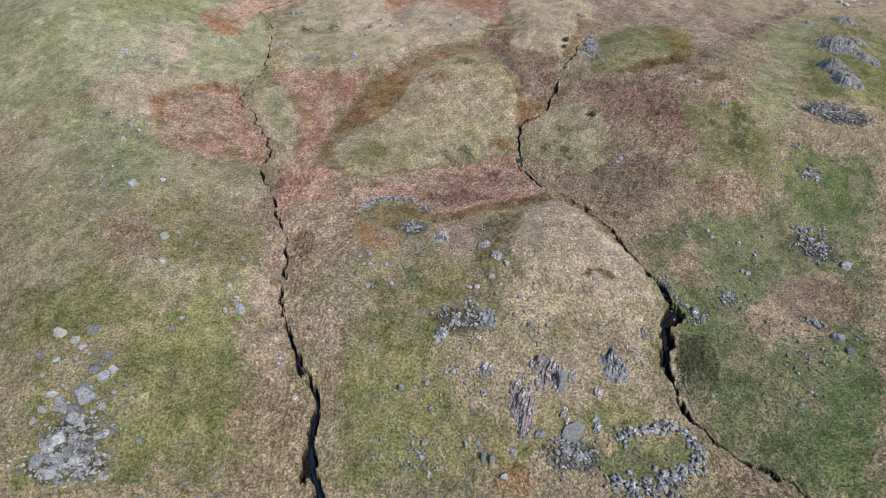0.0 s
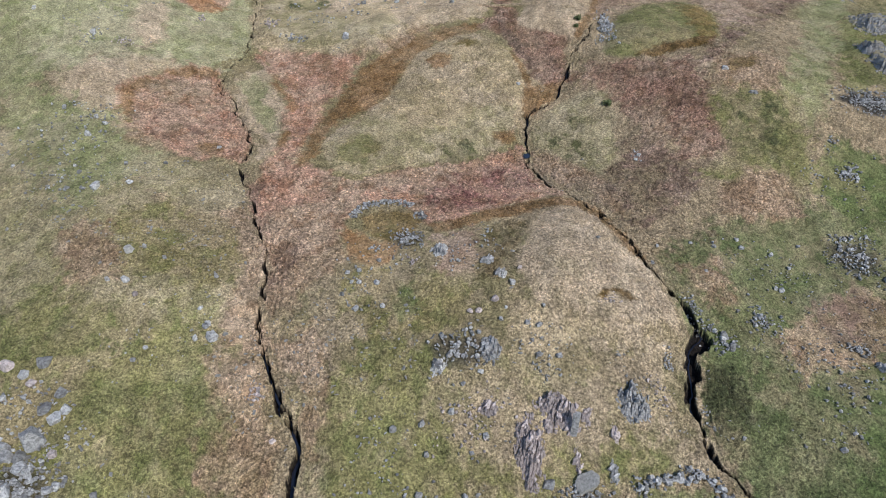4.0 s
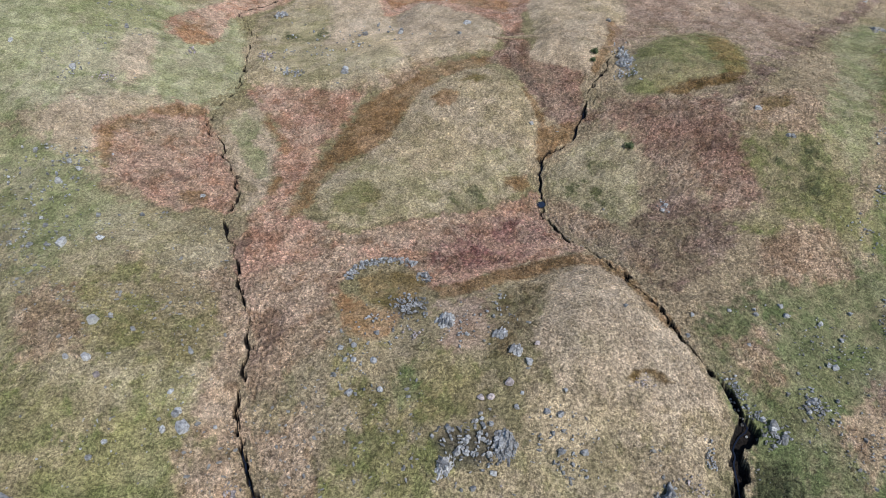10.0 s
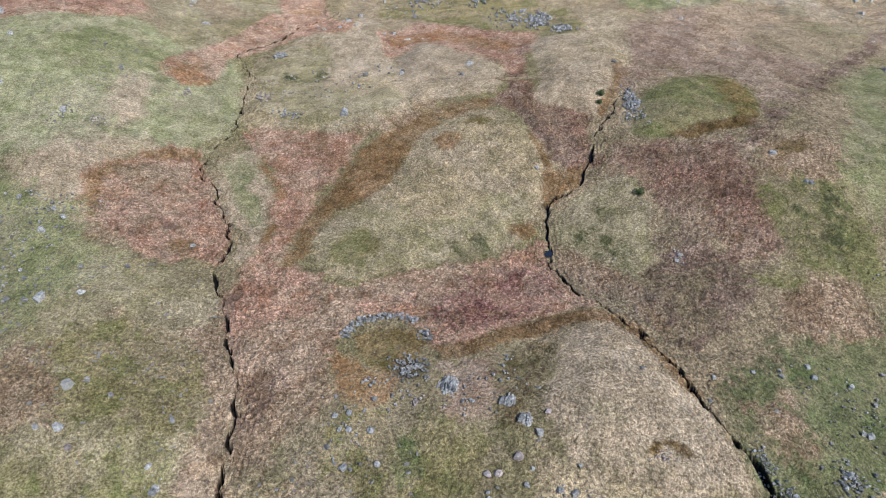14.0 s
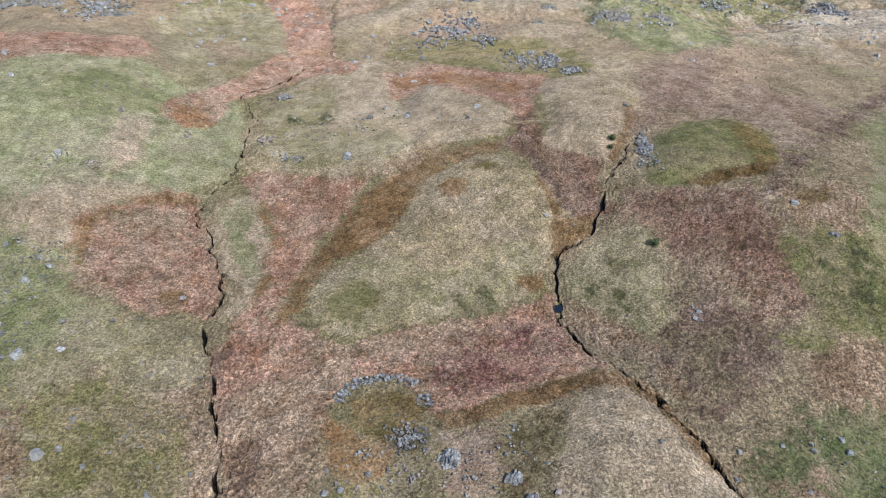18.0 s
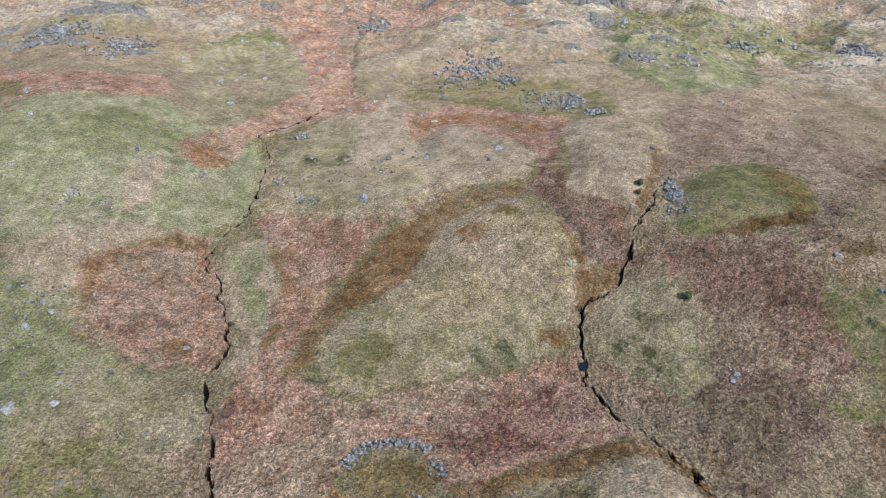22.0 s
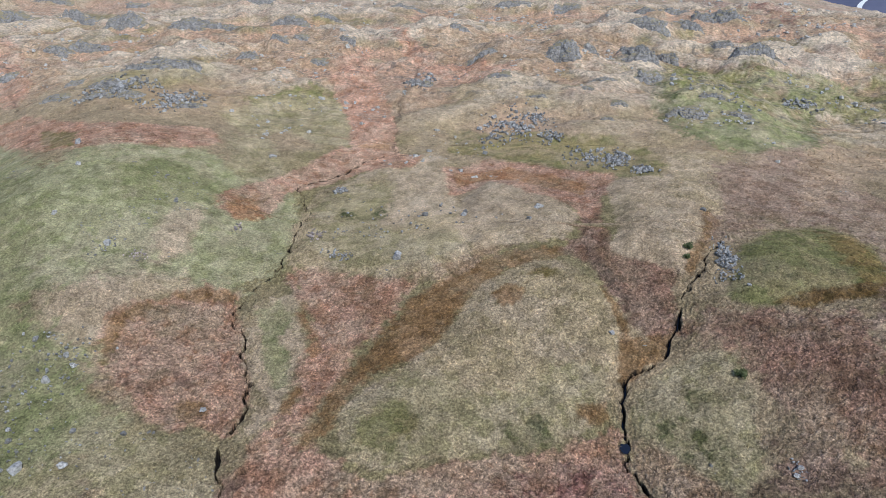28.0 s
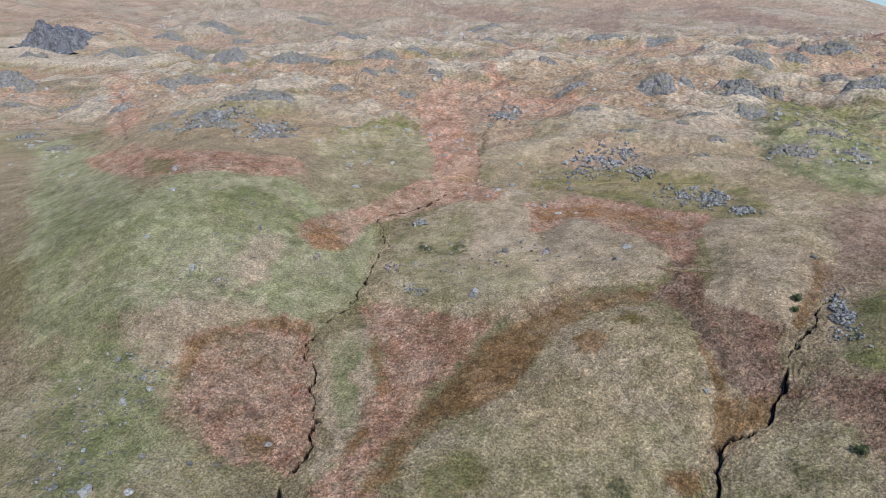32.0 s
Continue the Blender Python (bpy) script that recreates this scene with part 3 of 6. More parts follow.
NORTH_RED = (
    (-16.1, 192.7), (-8.9, 197.8), (-0.1, 197.7), (9.0, 197.7), (19.0, 195.4), (23.6, 197.6), (19.2, 183.8), (14.2, 188.6), (13.2, 174.7),
    (13.0, 167.8), (10.3, 173.8), (6.7, 181.3), (-0.1, 187.7), (-5.7, 191.4), (-13.4, 183.0), (-15.7, 187.5),
)
NORTH_KNOLL = (
    (-45.0, 161.3), (-45.2, 179.1), (-39.2, 187.6), (-31.7, 204.9), (-22.8, 207.4), (-16.3, 199.1), (-13.9, 189.5), (-14.3, 177.0),
    (-9.7, 167.7), (-9.2, 158.3), (-4.5, 157.5), (-8.9, 151.6), (-12.2, 147.8), (-17.6, 145.7), (-26.8, 147.8), (-35.7, 148.6), (-41.1, 147.2),
)
NORTH_CREST = (
    (-31.4, 164.6), (-28.9, 186.3), (-26.4, 199.6), (-20.9, 203.9), (-15.1, 188.0), (-12.6, 169.2), (-18.6, 169.0), (-23.0, 164.0),
    (-28.9, 162.0),
)
NORTH_KNOLL_GREEN = (
    (-44.0, 173.2), (-38.2, 183.0), (-28.8, 183.8), (-29.2, 162.6), (-18.9, 158.5), (-9.7, 162.9), (-11.4, 152.0), (-20.0, 148.0),
    (-33.9, 149.7), (-40.6, 154.5),
)
NORTH_KNOLL_TUFTS = (
    (-38.1, 170.0), (-32.6, 167.8), (-27.3, 173.9), (-26.4, 168.3), (-31.9, 163.8), (-37.2, 165.7),
)
NORTH_FOOT = (
    (-17.6, 146.3), (-11.3, 150.5), (-4.7, 156.4), (0.0, 157.3), (-4.6, 154.0), (-11.1, 147.0), (-17.4, 143.9),
)
NORTH_LOBE = (
    (-12.9, 176.6), (-8.2, 188.9), (-0.1, 190.6), (7.9, 177.8), (12.0, 168.4), (9.7, 159.7), (3.8, 157.9), (-2.3, 157.3), (-7.9, 155.4),
    (-11.9, 162.7),
)
NORTHEAST_KNOLL = (
    (17.7, 184.8), (22.8, 191.1), (28.9, 194.3), (36.0, 194.1), (39.6, 185.3), (38.7, 171.4), (33.6, 161.2), (30.0, 154.3), (27.8, 149.1),
    (25.0, 152.6), (19.5, 154.0), (17.1, 157.4), (19.6, 166.2), (18.2, 176.0),
)
KNOLL_RIM = (
    (36.3, 173.2), (40.2, 178.1), (38.6, 167.4), (33.8, 156.5), (29.0, 148.5), (28.7, 151.9), (33.9, 161.7),
)
FAR_EAST_RED = (
    (43.7, 198.2), (61.3, 207.9), (73.8, 191.8), (87.9, 179.3), (76.7, 166.8), (59.1, 145.9), (62.2, 158.4), (57.2, 167.9), (47.1, 167.2),
    (36.1, 157.5), (34.0, 161.3), (38.8, 171.0),
)
FAR_EAST_TAN = (
    (47.9, 203.5), (73.6, 216.4), (76.0, 197.3), (58.4, 175.9), (50.3, 179.4), (43.9, 186.1),
)
MOSS_HILL = (
    (33.0, 143.1), (36.7, 150.7), (39.6, 157.5), (46.2, 163.9), (54.3, 166.5), (59.6, 164.2), (60.6, 155.2), (57.7, 144.5), (54.1, 141.2),
    (47.5, 142.0), (42.1, 140.9), (36.7, 140.5),
)
MOSS_HILL_BROWN = (
    (52.9, 163.4), (59.2, 163.2), (60.3, 154.5), (57.4, 144.5), (52.8, 143.7), (52.8, 152.9),
)
MOSS_HILL_FOOT = (
    (39.9, 141.0), (45.6, 142.6), (51.8, 143.5), (56.7, 143.9), (55.3, 140.2), (48.9, 140.0), (42.7, 139.1),
)
MOSS_HILL_SHADE = (
    (41.7, 140.1), (46.1, 141.6), (51.5, 142.5), (55.9, 142.6), (54.9, 140.6), (49.0, 140.3), (44.1, 139.4),
)
EAST_TRACK = (
    (49.3, 131.3), (54.4, 140.3), (70.4, 159.7), (82.5, 173.7), (98.2, 188.5), (126.5, 220.6), (115.8, 202.7), (91.0, 175.1), (76.3, 160.1),
    (62.7, 143.8), (54.3, 134.4), (49.9, 128.4),
)
TRACK_PALE = (
    (51.8, 133.3), (55.4, 133.7), (54.1, 129.5), (51.2, 129.7),
)
TRACK_TAN = (
    (54.9, 135.0), (60.6, 136.9), (67.2, 139.7), (66.4, 132.0), (62.4, 124.9), (58.3, 121.5), (55.4, 122.8), (52.7, 125.5), (51.1, 128.1),
)
TRACK_BROWN = (
    (55.9, 133.9), (62.4, 136.4), (61.8, 132.7), (56.0, 130.2),
)
FAR_FIELD = (
    (86.0, 170.3), (104.6, 182.8), (67.9, 116.6), (63.8, 114.5), (64.9, 121.4), (65.1, 126.3), (68.7, 135.9), (79.4, 152.5),
)
HEATH_FIELD = (
    (49.6, 124.8), (56.1, 125.2), (65.4, 125.3), (67.2, 116.7), (63.3, 105.8), (58.4, 107.4), (50.0, 107.2), (45.5, 108.4), (51.1, 112.8),
)
HEATH_PATCH = (
    (55.3, 124.6), (61.0, 126.1), (63.7, 121.4), (62.8, 114.4), (57.7, 109.8), (52.9, 108.0), (51.3, 112.6), (52.1, 118.6),
)
TAN_PATCH = (
    (49.0, 105.2), (54.2, 107.0), (59.0, 106.4), (59.1, 101.2), (54.9, 98.5), (49.6, 99.1), (46.0, 100.0),
)
FALLS_TAN = (
    (34.9, 87.0), (42.3, 89.1), (41.9, 82.9), (39.4, 80.5), (37.2, 83.6),
)
UPPER_SAGE = (
    (-159.0, 186.6), (-107.9, 163.0), (-87.8, 163.9), (-76.1, 178.5), (-67.8, 178.8), (-59.6, 162.5), (-65.5, 156.3), (-65.4, 147.9),
    (-61.2, 139.2), (-68.8, 130.7), (-75.9, 126.0), (-86.5, 119.4),
)
UPPER_MEADOW = (
    (-202.3, 226.5), (-192.6, 231.7), (-134.2, 191.7), (-94.3, 159.8), (-83.4, 150.5), (-90.0, 142.7), (-115.6, 147.0),
)
UPPER_GREEN = (
    (-85.7, 164.8), (-75.8, 177.8), (-68.7, 177.8), (-61.5, 165.1), (-68.4, 156.0), (-76.0, 152.3),
)
UPPER_RED_STRIP = (
    (-156.7, 202.7), (-142.3, 207.8), (-110.1, 192.2), (-91.8, 194.5), (-81.9, 200.1), (-74.6, 192.3), (-78.8, 180.6), (-89.3, 174.6),
    (-97.4, 169.3), (-112.2, 175.1), (-135.0, 188.4),
)
STRIP_OLIVE = (
    (-124.7, 191.6), (-108.6, 185.6), (-99.5, 172.0), (-107.6, 174.1),
)
UPPER_LEA_EAST = (
    (-84.9, 213.1), (-82.3, 230.6), (-73.1, 246.0), (-61.7, 247.0), (-48.8, 222.6), (-47.5, 207.3), (-56.6, 206.0), (-66.5, 210.3),
    (-72.2, 200.8), (-79.7, 206.1),
)
UPPER_LEA_WEST = (
    (-77.3, 201.4), (-64.4, 201.4), (-55.2, 182.7), (-60.0, 174.6), (-67.3, 178.5), (-74.1, 191.8),
)
GILL_RED = (
    (-69.5, 263.5), (-72.2, 292.0), (-70.1, 320.4), (-55.2, 274.0), (-43.7, 243.8), (-36.8, 221.5), (-32.3, 203.3), (-36.2, 194.1),
    (-43.4, 198.9), (-49.4, 218.8), (-57.8, 240.4),
)
GILL_RUST = (
    (-44.5, 209.2), (-37.3, 215.4), (-33.7, 206.9), (-36.0, 194.9), (-41.3, 198.4),
)
GILL_FAN = (
    (-62.3, 165.3), (-58.0, 176.3), (-54.0, 186.8), (-48.6, 205.8), (-34.0, 209.2), (-25.2, 203.1), (-26.4, 194.5), (-38.6, 192.4),
    (-44.4, 183.8), (-50.9, 175.3), (-51.0, 163.3), (-56.5, 159.3), (-61.0, 160.9),
)
FAN_RUST = (
    (-61.0, 162.7), (-55.8, 170.6), (-51.8, 161.9), (-55.6, 159.3),
)
UPPER_BAND = (
    (-18.7, 194.7), (-9.5, 203.1), (1.5, 201.6), (11.9, 197.3), (20.3, 194.6), (17.9, 181.4), (14.9, 168.1), (12.6, 167.4), (9.9, 174.9),
    (2.0, 177.7), (-8.1, 188.5), (-12.3, 181.0), (-16.1, 179.3),
)
UPPER_BAND_RUST = (
    (-16.2, 193.1), (-4.0, 198.6), (9.0, 193.5), (14.8, 187.3), (13.2, 180.0), (4.1, 187.2), (-8.6, 191.3), (-14.3, 184.9),
)
SCREE_GREEN = (
    (-23.0, 224.6), (-8.3, 223.5), (3.8, 224.2), (13.8, 216.4), (27.8, 218.8), (35.0, 205.0), (30.5, 187.4), (20.1, 194.6), (9.4, 198.6),
    (-4.0, 203.2), (-19.1, 209.2),
)
NORTHEAST_MEADOW = (
    (46.0, 273.6), (62.1, 307.4), (61.8, 268.1), (84.8, 300.1), (104.3, 311.4), (71.8, 220.4), (59.4, 214.9), (49.8, 216.2), (46.8, 233.2),
    (45.2, 249.8),
)
NORTHEAST_STRAW = (
    (36.1, 205.9), (48.9, 213.5), (48.5, 193.9), (38.5, 170.8), (30.9, 177.6),
)
NORTHEAST_RED = (
    (46.8, 204.0), (58.5, 211.8), (73.9, 226.0), (52.7, 167.2), (43.2, 170.0), (43.1, 180.3), (42.2, 189.2),
)
FAR_WEST_GREEN = (
    (-142.7, 179.8), (-103.7, 158.6), (-83.6, 139.8), (-76.9, 129.2), (-66.4, 121.2), (-57.1, 113.1), (-53.6, 102.8), (-58.6, 95.5),
)
FAR_EAST_GREEN = (
    (58.7, 340.0), (85.4, 318.3), (116.6, 330.0), (154.5, 342.0), (123.8, 275.7), (100.3, 279.6), (63.5, 252.7), (48.3, 263.0),
)
FAR_EAST_SWARD = (
    (82.9, 307.9), (119.6, 338.5), (135.9, 331.6), (99.4, 282.8), (75.5, 269.0),
)
ZONES = (
    ("green", 7, GREEN_C), ("field", 7, FIELD_C), ("field", 6, FIELD_G), ("field", 6, FIELD_H),
    ("tan", 6, TAN_I), ("tan", 6, TAN_J), ("tan", 6, TAN_L), ("red", 5, RED_J),
    ("red", 5, RED_K), ("red", 4, RED_N), ("heath", 5, HEATH_F), ("moss", 4, MOSS_H),
    ("bracken", 25, BRACKEN_A), ("bracken", 25, BRACKEN_B), ("bracken", 25, BRACKEN_C), ("green", 6, WEST_FIELD),
    ("field", 5, EAST_FIELD), ("meadow", 4, SOUTHEAST_MEADOW), ("meadow", 4, EAST_MEADOW), ("tan", 5, STREAM_STRIP),
    ("knoll", 4, KNOLL_GRASS), ("green", 5, KNOLL_GREEN), ("tan", 4, KNOLL_TAN), ("tan", 3, FIELD_TAN),
    ("dull", 3, FIELD_HEATHER), ("tan", 2, FOLD_BANK), ("rust", 3, FOLD_RUST), ("meadow", 1.6, FOLD_FLOOR),
    ("field", 2, CLEFT_BANK), ("rush", 2.2, CLEFT_RUSHES), ("tan", 3, UPPER_FIELD_TAN), ("lea", 6, WEST_LEA_SLOPE),
    ("sward", 4, WEST_MOSS), ("lea", 4, WEST_LEA), ("olive", 5, WEST_DARK), ("tan", 4, WEST_TAN),
    ("tan", 2, STREAM_TAN), ("sage", 4, NORTHWEST_SAGE), ("lea", 3, NORTHWEST_LEA), ("pale", 3, NORTHWEST_PALE),
    ("pale", 3, WEST_PALE), ("tan", 2, WEST_PALE_FOOT), ("red", 2.2, WEST_LOBE), ("tan", 2, LOBE_TAN),
    ("ochre", 1.4, LOBE_BROW), ("ochre", 1.6, LOBE_NORTH_RIM), ("peat", 1.2, LOBE_HOLLOW), ("ochre", 1.4, LOBE_FOOT),
    ("pale", 3, STREAM_EAST_TAN), ("red", 2.6, MIDDLE_RED), ("sward", 1.6, STREAM_LEA), ("rust", 1.2, RED_SPOTS_WEST),
    ("ochre", 1.2, RED_SPOTS_FOOT), ("ochre", 2.2, ARCH), ("ochre", 1.6, ARCH_CORE), ("straw", 1.2, MOUND),
    ("lea", 3, MOUND_GREEN), ("olive", 2, MOUND_DARK), ("ochre", 1.2, MOUND_BROWN), ("bog", 1.2, MOUND_CROWN),
    ("heath", 1.4, MOUND_RUSHES), ("ochre", 1.2, POOL_BROWN), ("red", 1.8, SOUTH_RED), ("tan", 3, SOUTH_TAN),
    ("tan", 2, MOUND_FOOT), ("dull", 2, SOUTH_DULL), ("mauve", 1.8, MAUVE_FLAT), ("peat", 1.4, SPRING),
    ("ochre", 1, KNOLL_BROW), ("ochre", 1.2, STREAM_BROW), ("pale", 1.2, PALE_KNOLL), ("sedge", 0.6, SCAR),
    ("straw", 3, PALE_KNOLL_SOUTH), ("bog", 1.4, RUIN_FLOOR), ("rust", 1.6, RUIN_RUST), ("olive", 2, KNOLL_OLIVE),
    ("meadow", 1.6, KNOLL_BRIGHT), ("fawn", 3, KNOLL_HEATHER), ("heather", 2, KNOLL_HEATH), ("lea", 1.4, STREAM_KNOLL),
    ("lea", 2, STREAM_KNOLL_GREEN), ("heath", 1.4, STREAM_KNOLL_HEATH), ("heath", 1.2, STREAM_KNOLL_TUFTS), ("russet", 4, EAST_RED),
    ("tan", 3, EAST_TAN_FLAT), ("dull", 3, EAST_DULL), ("tan", 2, EAST_STREAM_TAN), ("russet", 1.8, GULLY_RED),
    ("ochre", 1.4, GULLY_BROWN), ("ochre", 1, MOUND_EAST_RIM), ("dull", 1.4, GULLY_TRACK), ("red", 2, NORTH_RED),
    ("straw", 2, NORTH_KNOLL), ("pale", 2, NORTH_CREST), ("lea", 3, NORTH_KNOLL_GREEN), ("heath", 2, NORTH_KNOLL_TUFTS),
    ("tan", 3, NORTH_FOOT), ("pale", 1.4, NORTH_LOBE), ("pale", 1.6, NORTHEAST_KNOLL), ("ochre", 1.4, KNOLL_RIM),
    ("fawn", 5, FAR_EAST_RED), ("tan", 4, FAR_EAST_TAN), ("moss", 1.4, MOSS_HILL), ("bog", 2.5, MOSS_HILL_BROWN),
    ("sedge", 1, MOSS_HILL_FOOT), ("sedge", 0.9, MOSS_HILL_SHADE), ("dull", 2, EAST_TRACK), ("straw", 2, TRACK_PALE),
    ("tan", 3, TRACK_TAN), ("bog", 1.6, TRACK_BROWN), ("sward", 4, FAR_FIELD), ("green", 5, HEATH_FIELD),
    ("heath", 4, HEATH_PATCH), ("tan", 3, TAN_PATCH), ("tan", 4, FALLS_TAN), ("sage", 5, UPPER_SAGE),
    ("sage", 6, UPPER_MEADOW), ("sward", 5, UPPER_GREEN), ("red", 2.5, UPPER_RED_STRIP), ("olive", 2, STRIP_OLIVE),
    ("lea", 3, UPPER_LEA_EAST), ("lea", 3, UPPER_LEA_WEST), ("red", 2, GILL_RED), ("rust", 2, GILL_RUST),
    ("red", 2, GILL_FAN), ("rust", 2, FAN_RUST), ("red", 1.8, UPPER_BAND), ("rust", 1.4, UPPER_BAND_RUST),
    ("olive", 3, SCREE_GREEN), ("sward", 5, NORTHEAST_MEADOW), ("straw", 3, NORTHEAST_STRAW), ("fawn", 5, NORTHEAST_RED),
    ("sward", 9, FAR_WEST_GREEN), ("green", 7, FAR_EAST_GREEN), ("sward", 6, FAR_EAST_SWARD),
)
STONY = (WEST_MOSS, WEST_FIELD, KNOLL_GREEN, KNOLL_OLIVE, EAST_FIELD)
STONELESS = (MOUND, ARCH, MIDDLE_RED, SOUTH_RED, SOUTH_TAN, MAUVE_FLAT, WEST_LOBE, GULLY_RED, EAST_RED, EAST_DULL, PALE_KNOLL, KNOLL_BROW)
MOUNDS = (
    (0.9, MOUND), (0.9, PALE_KNOLL), (0.6, STREAM_KNOLL), (1.0, MOSS_HILL), (1.3, NORTH_LOBE), (1.4, NORTHEAST_KNOLL), (1.2, NORTH_KNOLL),
    (0.4, NORTHWEST_PALE), (0.4, WEST_PALE), (-0.5, WEST_LOBE), (-0.4, GULLY_RED), (-0.3, UPPER_BAND),
)
STREAM_LEFT = (
    (-14.6, 39.0), (-15.0, 45.0), (-15.6, 49.4), (-16.8, 51.2), (-16.9, 53.0), (-17.6, 55.5), (-17.0, 59.8), (-18.1, 62.8), (-20.2, 65.5), (-21.5,
    68.0), (-23.0, 70.6), (-24.2, 74.8), (-24.9, 77.7),
)
STREAM_LEFT2 = (
    (-23.1, 72.2), (-24.4, 76.9), (-24.8, 82.2), (-25.5, 87.7), (-27.9, 92.0), (-29.5, 95.7), (-31.2, 100.4), (-33.3, 104.2), (-34.6, 107.8), (-33.7,
    110.6), (-33.6, 114.2), (-35.9, 119.1), (-39.1, 124.5), (-40.7, 128.4), (-44.3, 132.9), (-44.2, 137.2), (-43.3, 141.3), (-42.3, 147.5), (-42.8,
    154.4), (-43.3, 160.3), (-43.8, 166.2), (-47.6, 174.5), (-50.5, 178.7), (-48.8, 182.0), (-44.5, 186.8), (-40.2, 196.4), (-32.7, 209.1),
)
STREAM_RIGHT = (
    (50.0, 40.0), (46.5, 46.0), (43.9, 50.0), (42.0, 53.4), (36.9, 56.4), (33.8, 60.9), (33.1, 63.7), (32.3, 67.7), (33.3, 72.3), (35.5, 76.3), (34.4,
    80.2), (30.3, 85.7), (28.6, 90.5), (26.2, 96.6), (22.6, 103.6), (18.3, 108.8), (16.2, 113.3), (15.6, 118.1),
)
STREAM_RIGHT2 = (
    (15.7, 118.0), (15.6, 122.0), (15.5, 125.6), (18.6, 129.6), (21.8, 131.5), (24.3, 135.2), (26.5, 140.3), (28.0, 144.7), (30.8, 150.5), (34.0,
    155.3), (36.9, 159.9),
)
STREAM_GILL = (
    (-32.0, 210.9), (-34.5, 207.0), (-40.5, 246.2), (-43.0, 306.3), (-59.5, 339.7),
)
STREAM_GILL2 = (
    (-149.5, 214.1), (-179.8, 244.9), (-187.8, 258.0), (-254.8, 324.3),
)

BOULDERS_WEST_SCREE = (
    (-46.9, 59.1, 3.4, 0), (-46.8, 62.2, 1.7, 0), (-45.0, 61.2, 2.0, 0), (-50.9, 58.8, 1.7, 0), (-49.5, 58.0, 1.5, 0), (-49.1, 57.0, 1.9, 0), (-47.6,
    57.1, 1.5, 0), (-47.1, 56.0, 1.8, 0), (-46.1, 55.5, 1.3, 0), (-51.3, 56.9, 1.1, 0), (-51.9, 55.4, 1.0, 0), (-53.0, 61.1, 1.0, 0), (-52.2, 63.3,
    1.1, 0), (-49.5, 63.4, 1.0, 0), (-53.3, 67.3, 1.8, 1), (-48.8, 67.7, 1.8, 0), (-50.7, 66.1, 1.4, 0), (-49.4, 65.1, 1.4, 1), (-54.7, 64.0, 1.5, 1),
    (-45.5, 64.2, 1.5, 0), (-44.3, 62.3, 1.3, 0), (-43.0, 59.3, 1.0, 0), (-44.0, 57.6, 1.2, 1), (-47.9, 53.4, 2.2, 0), (-49.3, 52.8, 1.8, 0), (-49.3,
    50.6, 2.2, 0), (-48.7, 52.3, 1.5, 0),
)
BOULDERS_WEST = (
    (-46.7, 50.8, 1.5, 0), (-47.0, 49.5, 2.0, 0), (-43.5, 52.8, 1.3, 0), (-45.0, 51.1, 1.5, 0), (-46.0, 52.1, 1.3, 0), (-44.6, 51.8, 1.2, 0), (-43.2,
    54.0, 1.3, 0), (-42.4, 54.3, 1.1, 0), (-41.6, 55.1, 0.8, 0), (-38.1, 53.7, 1.0, 0), (-29.8, 73.0, 1.5, 0), (-30.7, 74.6, 1.0, 0), (-31.9, 72.4,
    0.8, 0), (-38.4, 68.7, 0.8, 0), (-37.4, 70.4, 0.7, 0), (-32.2, 76.8, 0.6, 0), (-38.1, 53.6, 0.6, 0), (-20.0, 60.9, 0.8, 1), (-5.7, 62.2, 1.1, 0),
    (-2.2, 62.6, 1.0, 0), (-1.5, 59.5, 0.9, 0), (-2.4, 55.6, 1.0, 0), (-2.8, 53.9, 0.9, 0), (-1.8, 52.0, 0.9, 0), (-7.5, 52.0, 0.6, 0), (-8.0, 55.7,
    0.6, 0),
)
BOULDERS_SOUTH = (
    (17.2, 57.4, 3.4, 2), (12.8, 57.1, 1.5, 0), (9.2, 54.7, 1.3, 0), (7.8, 51.9, 1.3, 0), (1.4, 63.9, 0.9, 0), (3.8, 59.8, 0.7, 0), (5.6, 61.6, 1.1,
    0), (3.0, 55.5, 1.0, 0), (2.9, 66.9, 0.8, 0), (38.7, 76.1, 1.1, 0), (39.7, 74.8, 1.4, 0), (37.8, 63.1, 0.7, 0), (49.8, 85.5, 0.9, 0), (68.9, 88.6,
    2.2, 0), (60.3, 72.8, 1.8, 0), (59.8, 73.4, 1.2, 0), (60.8, 70.5, 1.6, 0), (50.0, 67.9, 0.5, 0), (51.2, 66.5, 0.5, 0), (48.4, 65.3, 0.4, 0),
    (49.5, 61.5, 0.9, 0), (51.9, 63.7, 0.5, 0), (46.6, 94.3, 0.8, 0), (58.5, 124.5, 1.0, 0), (51.4, 91.9, 0.8, 0), (54.8, 131.5, 1.6, 0), (42.4, 93.2,
    0.7, 0),
)
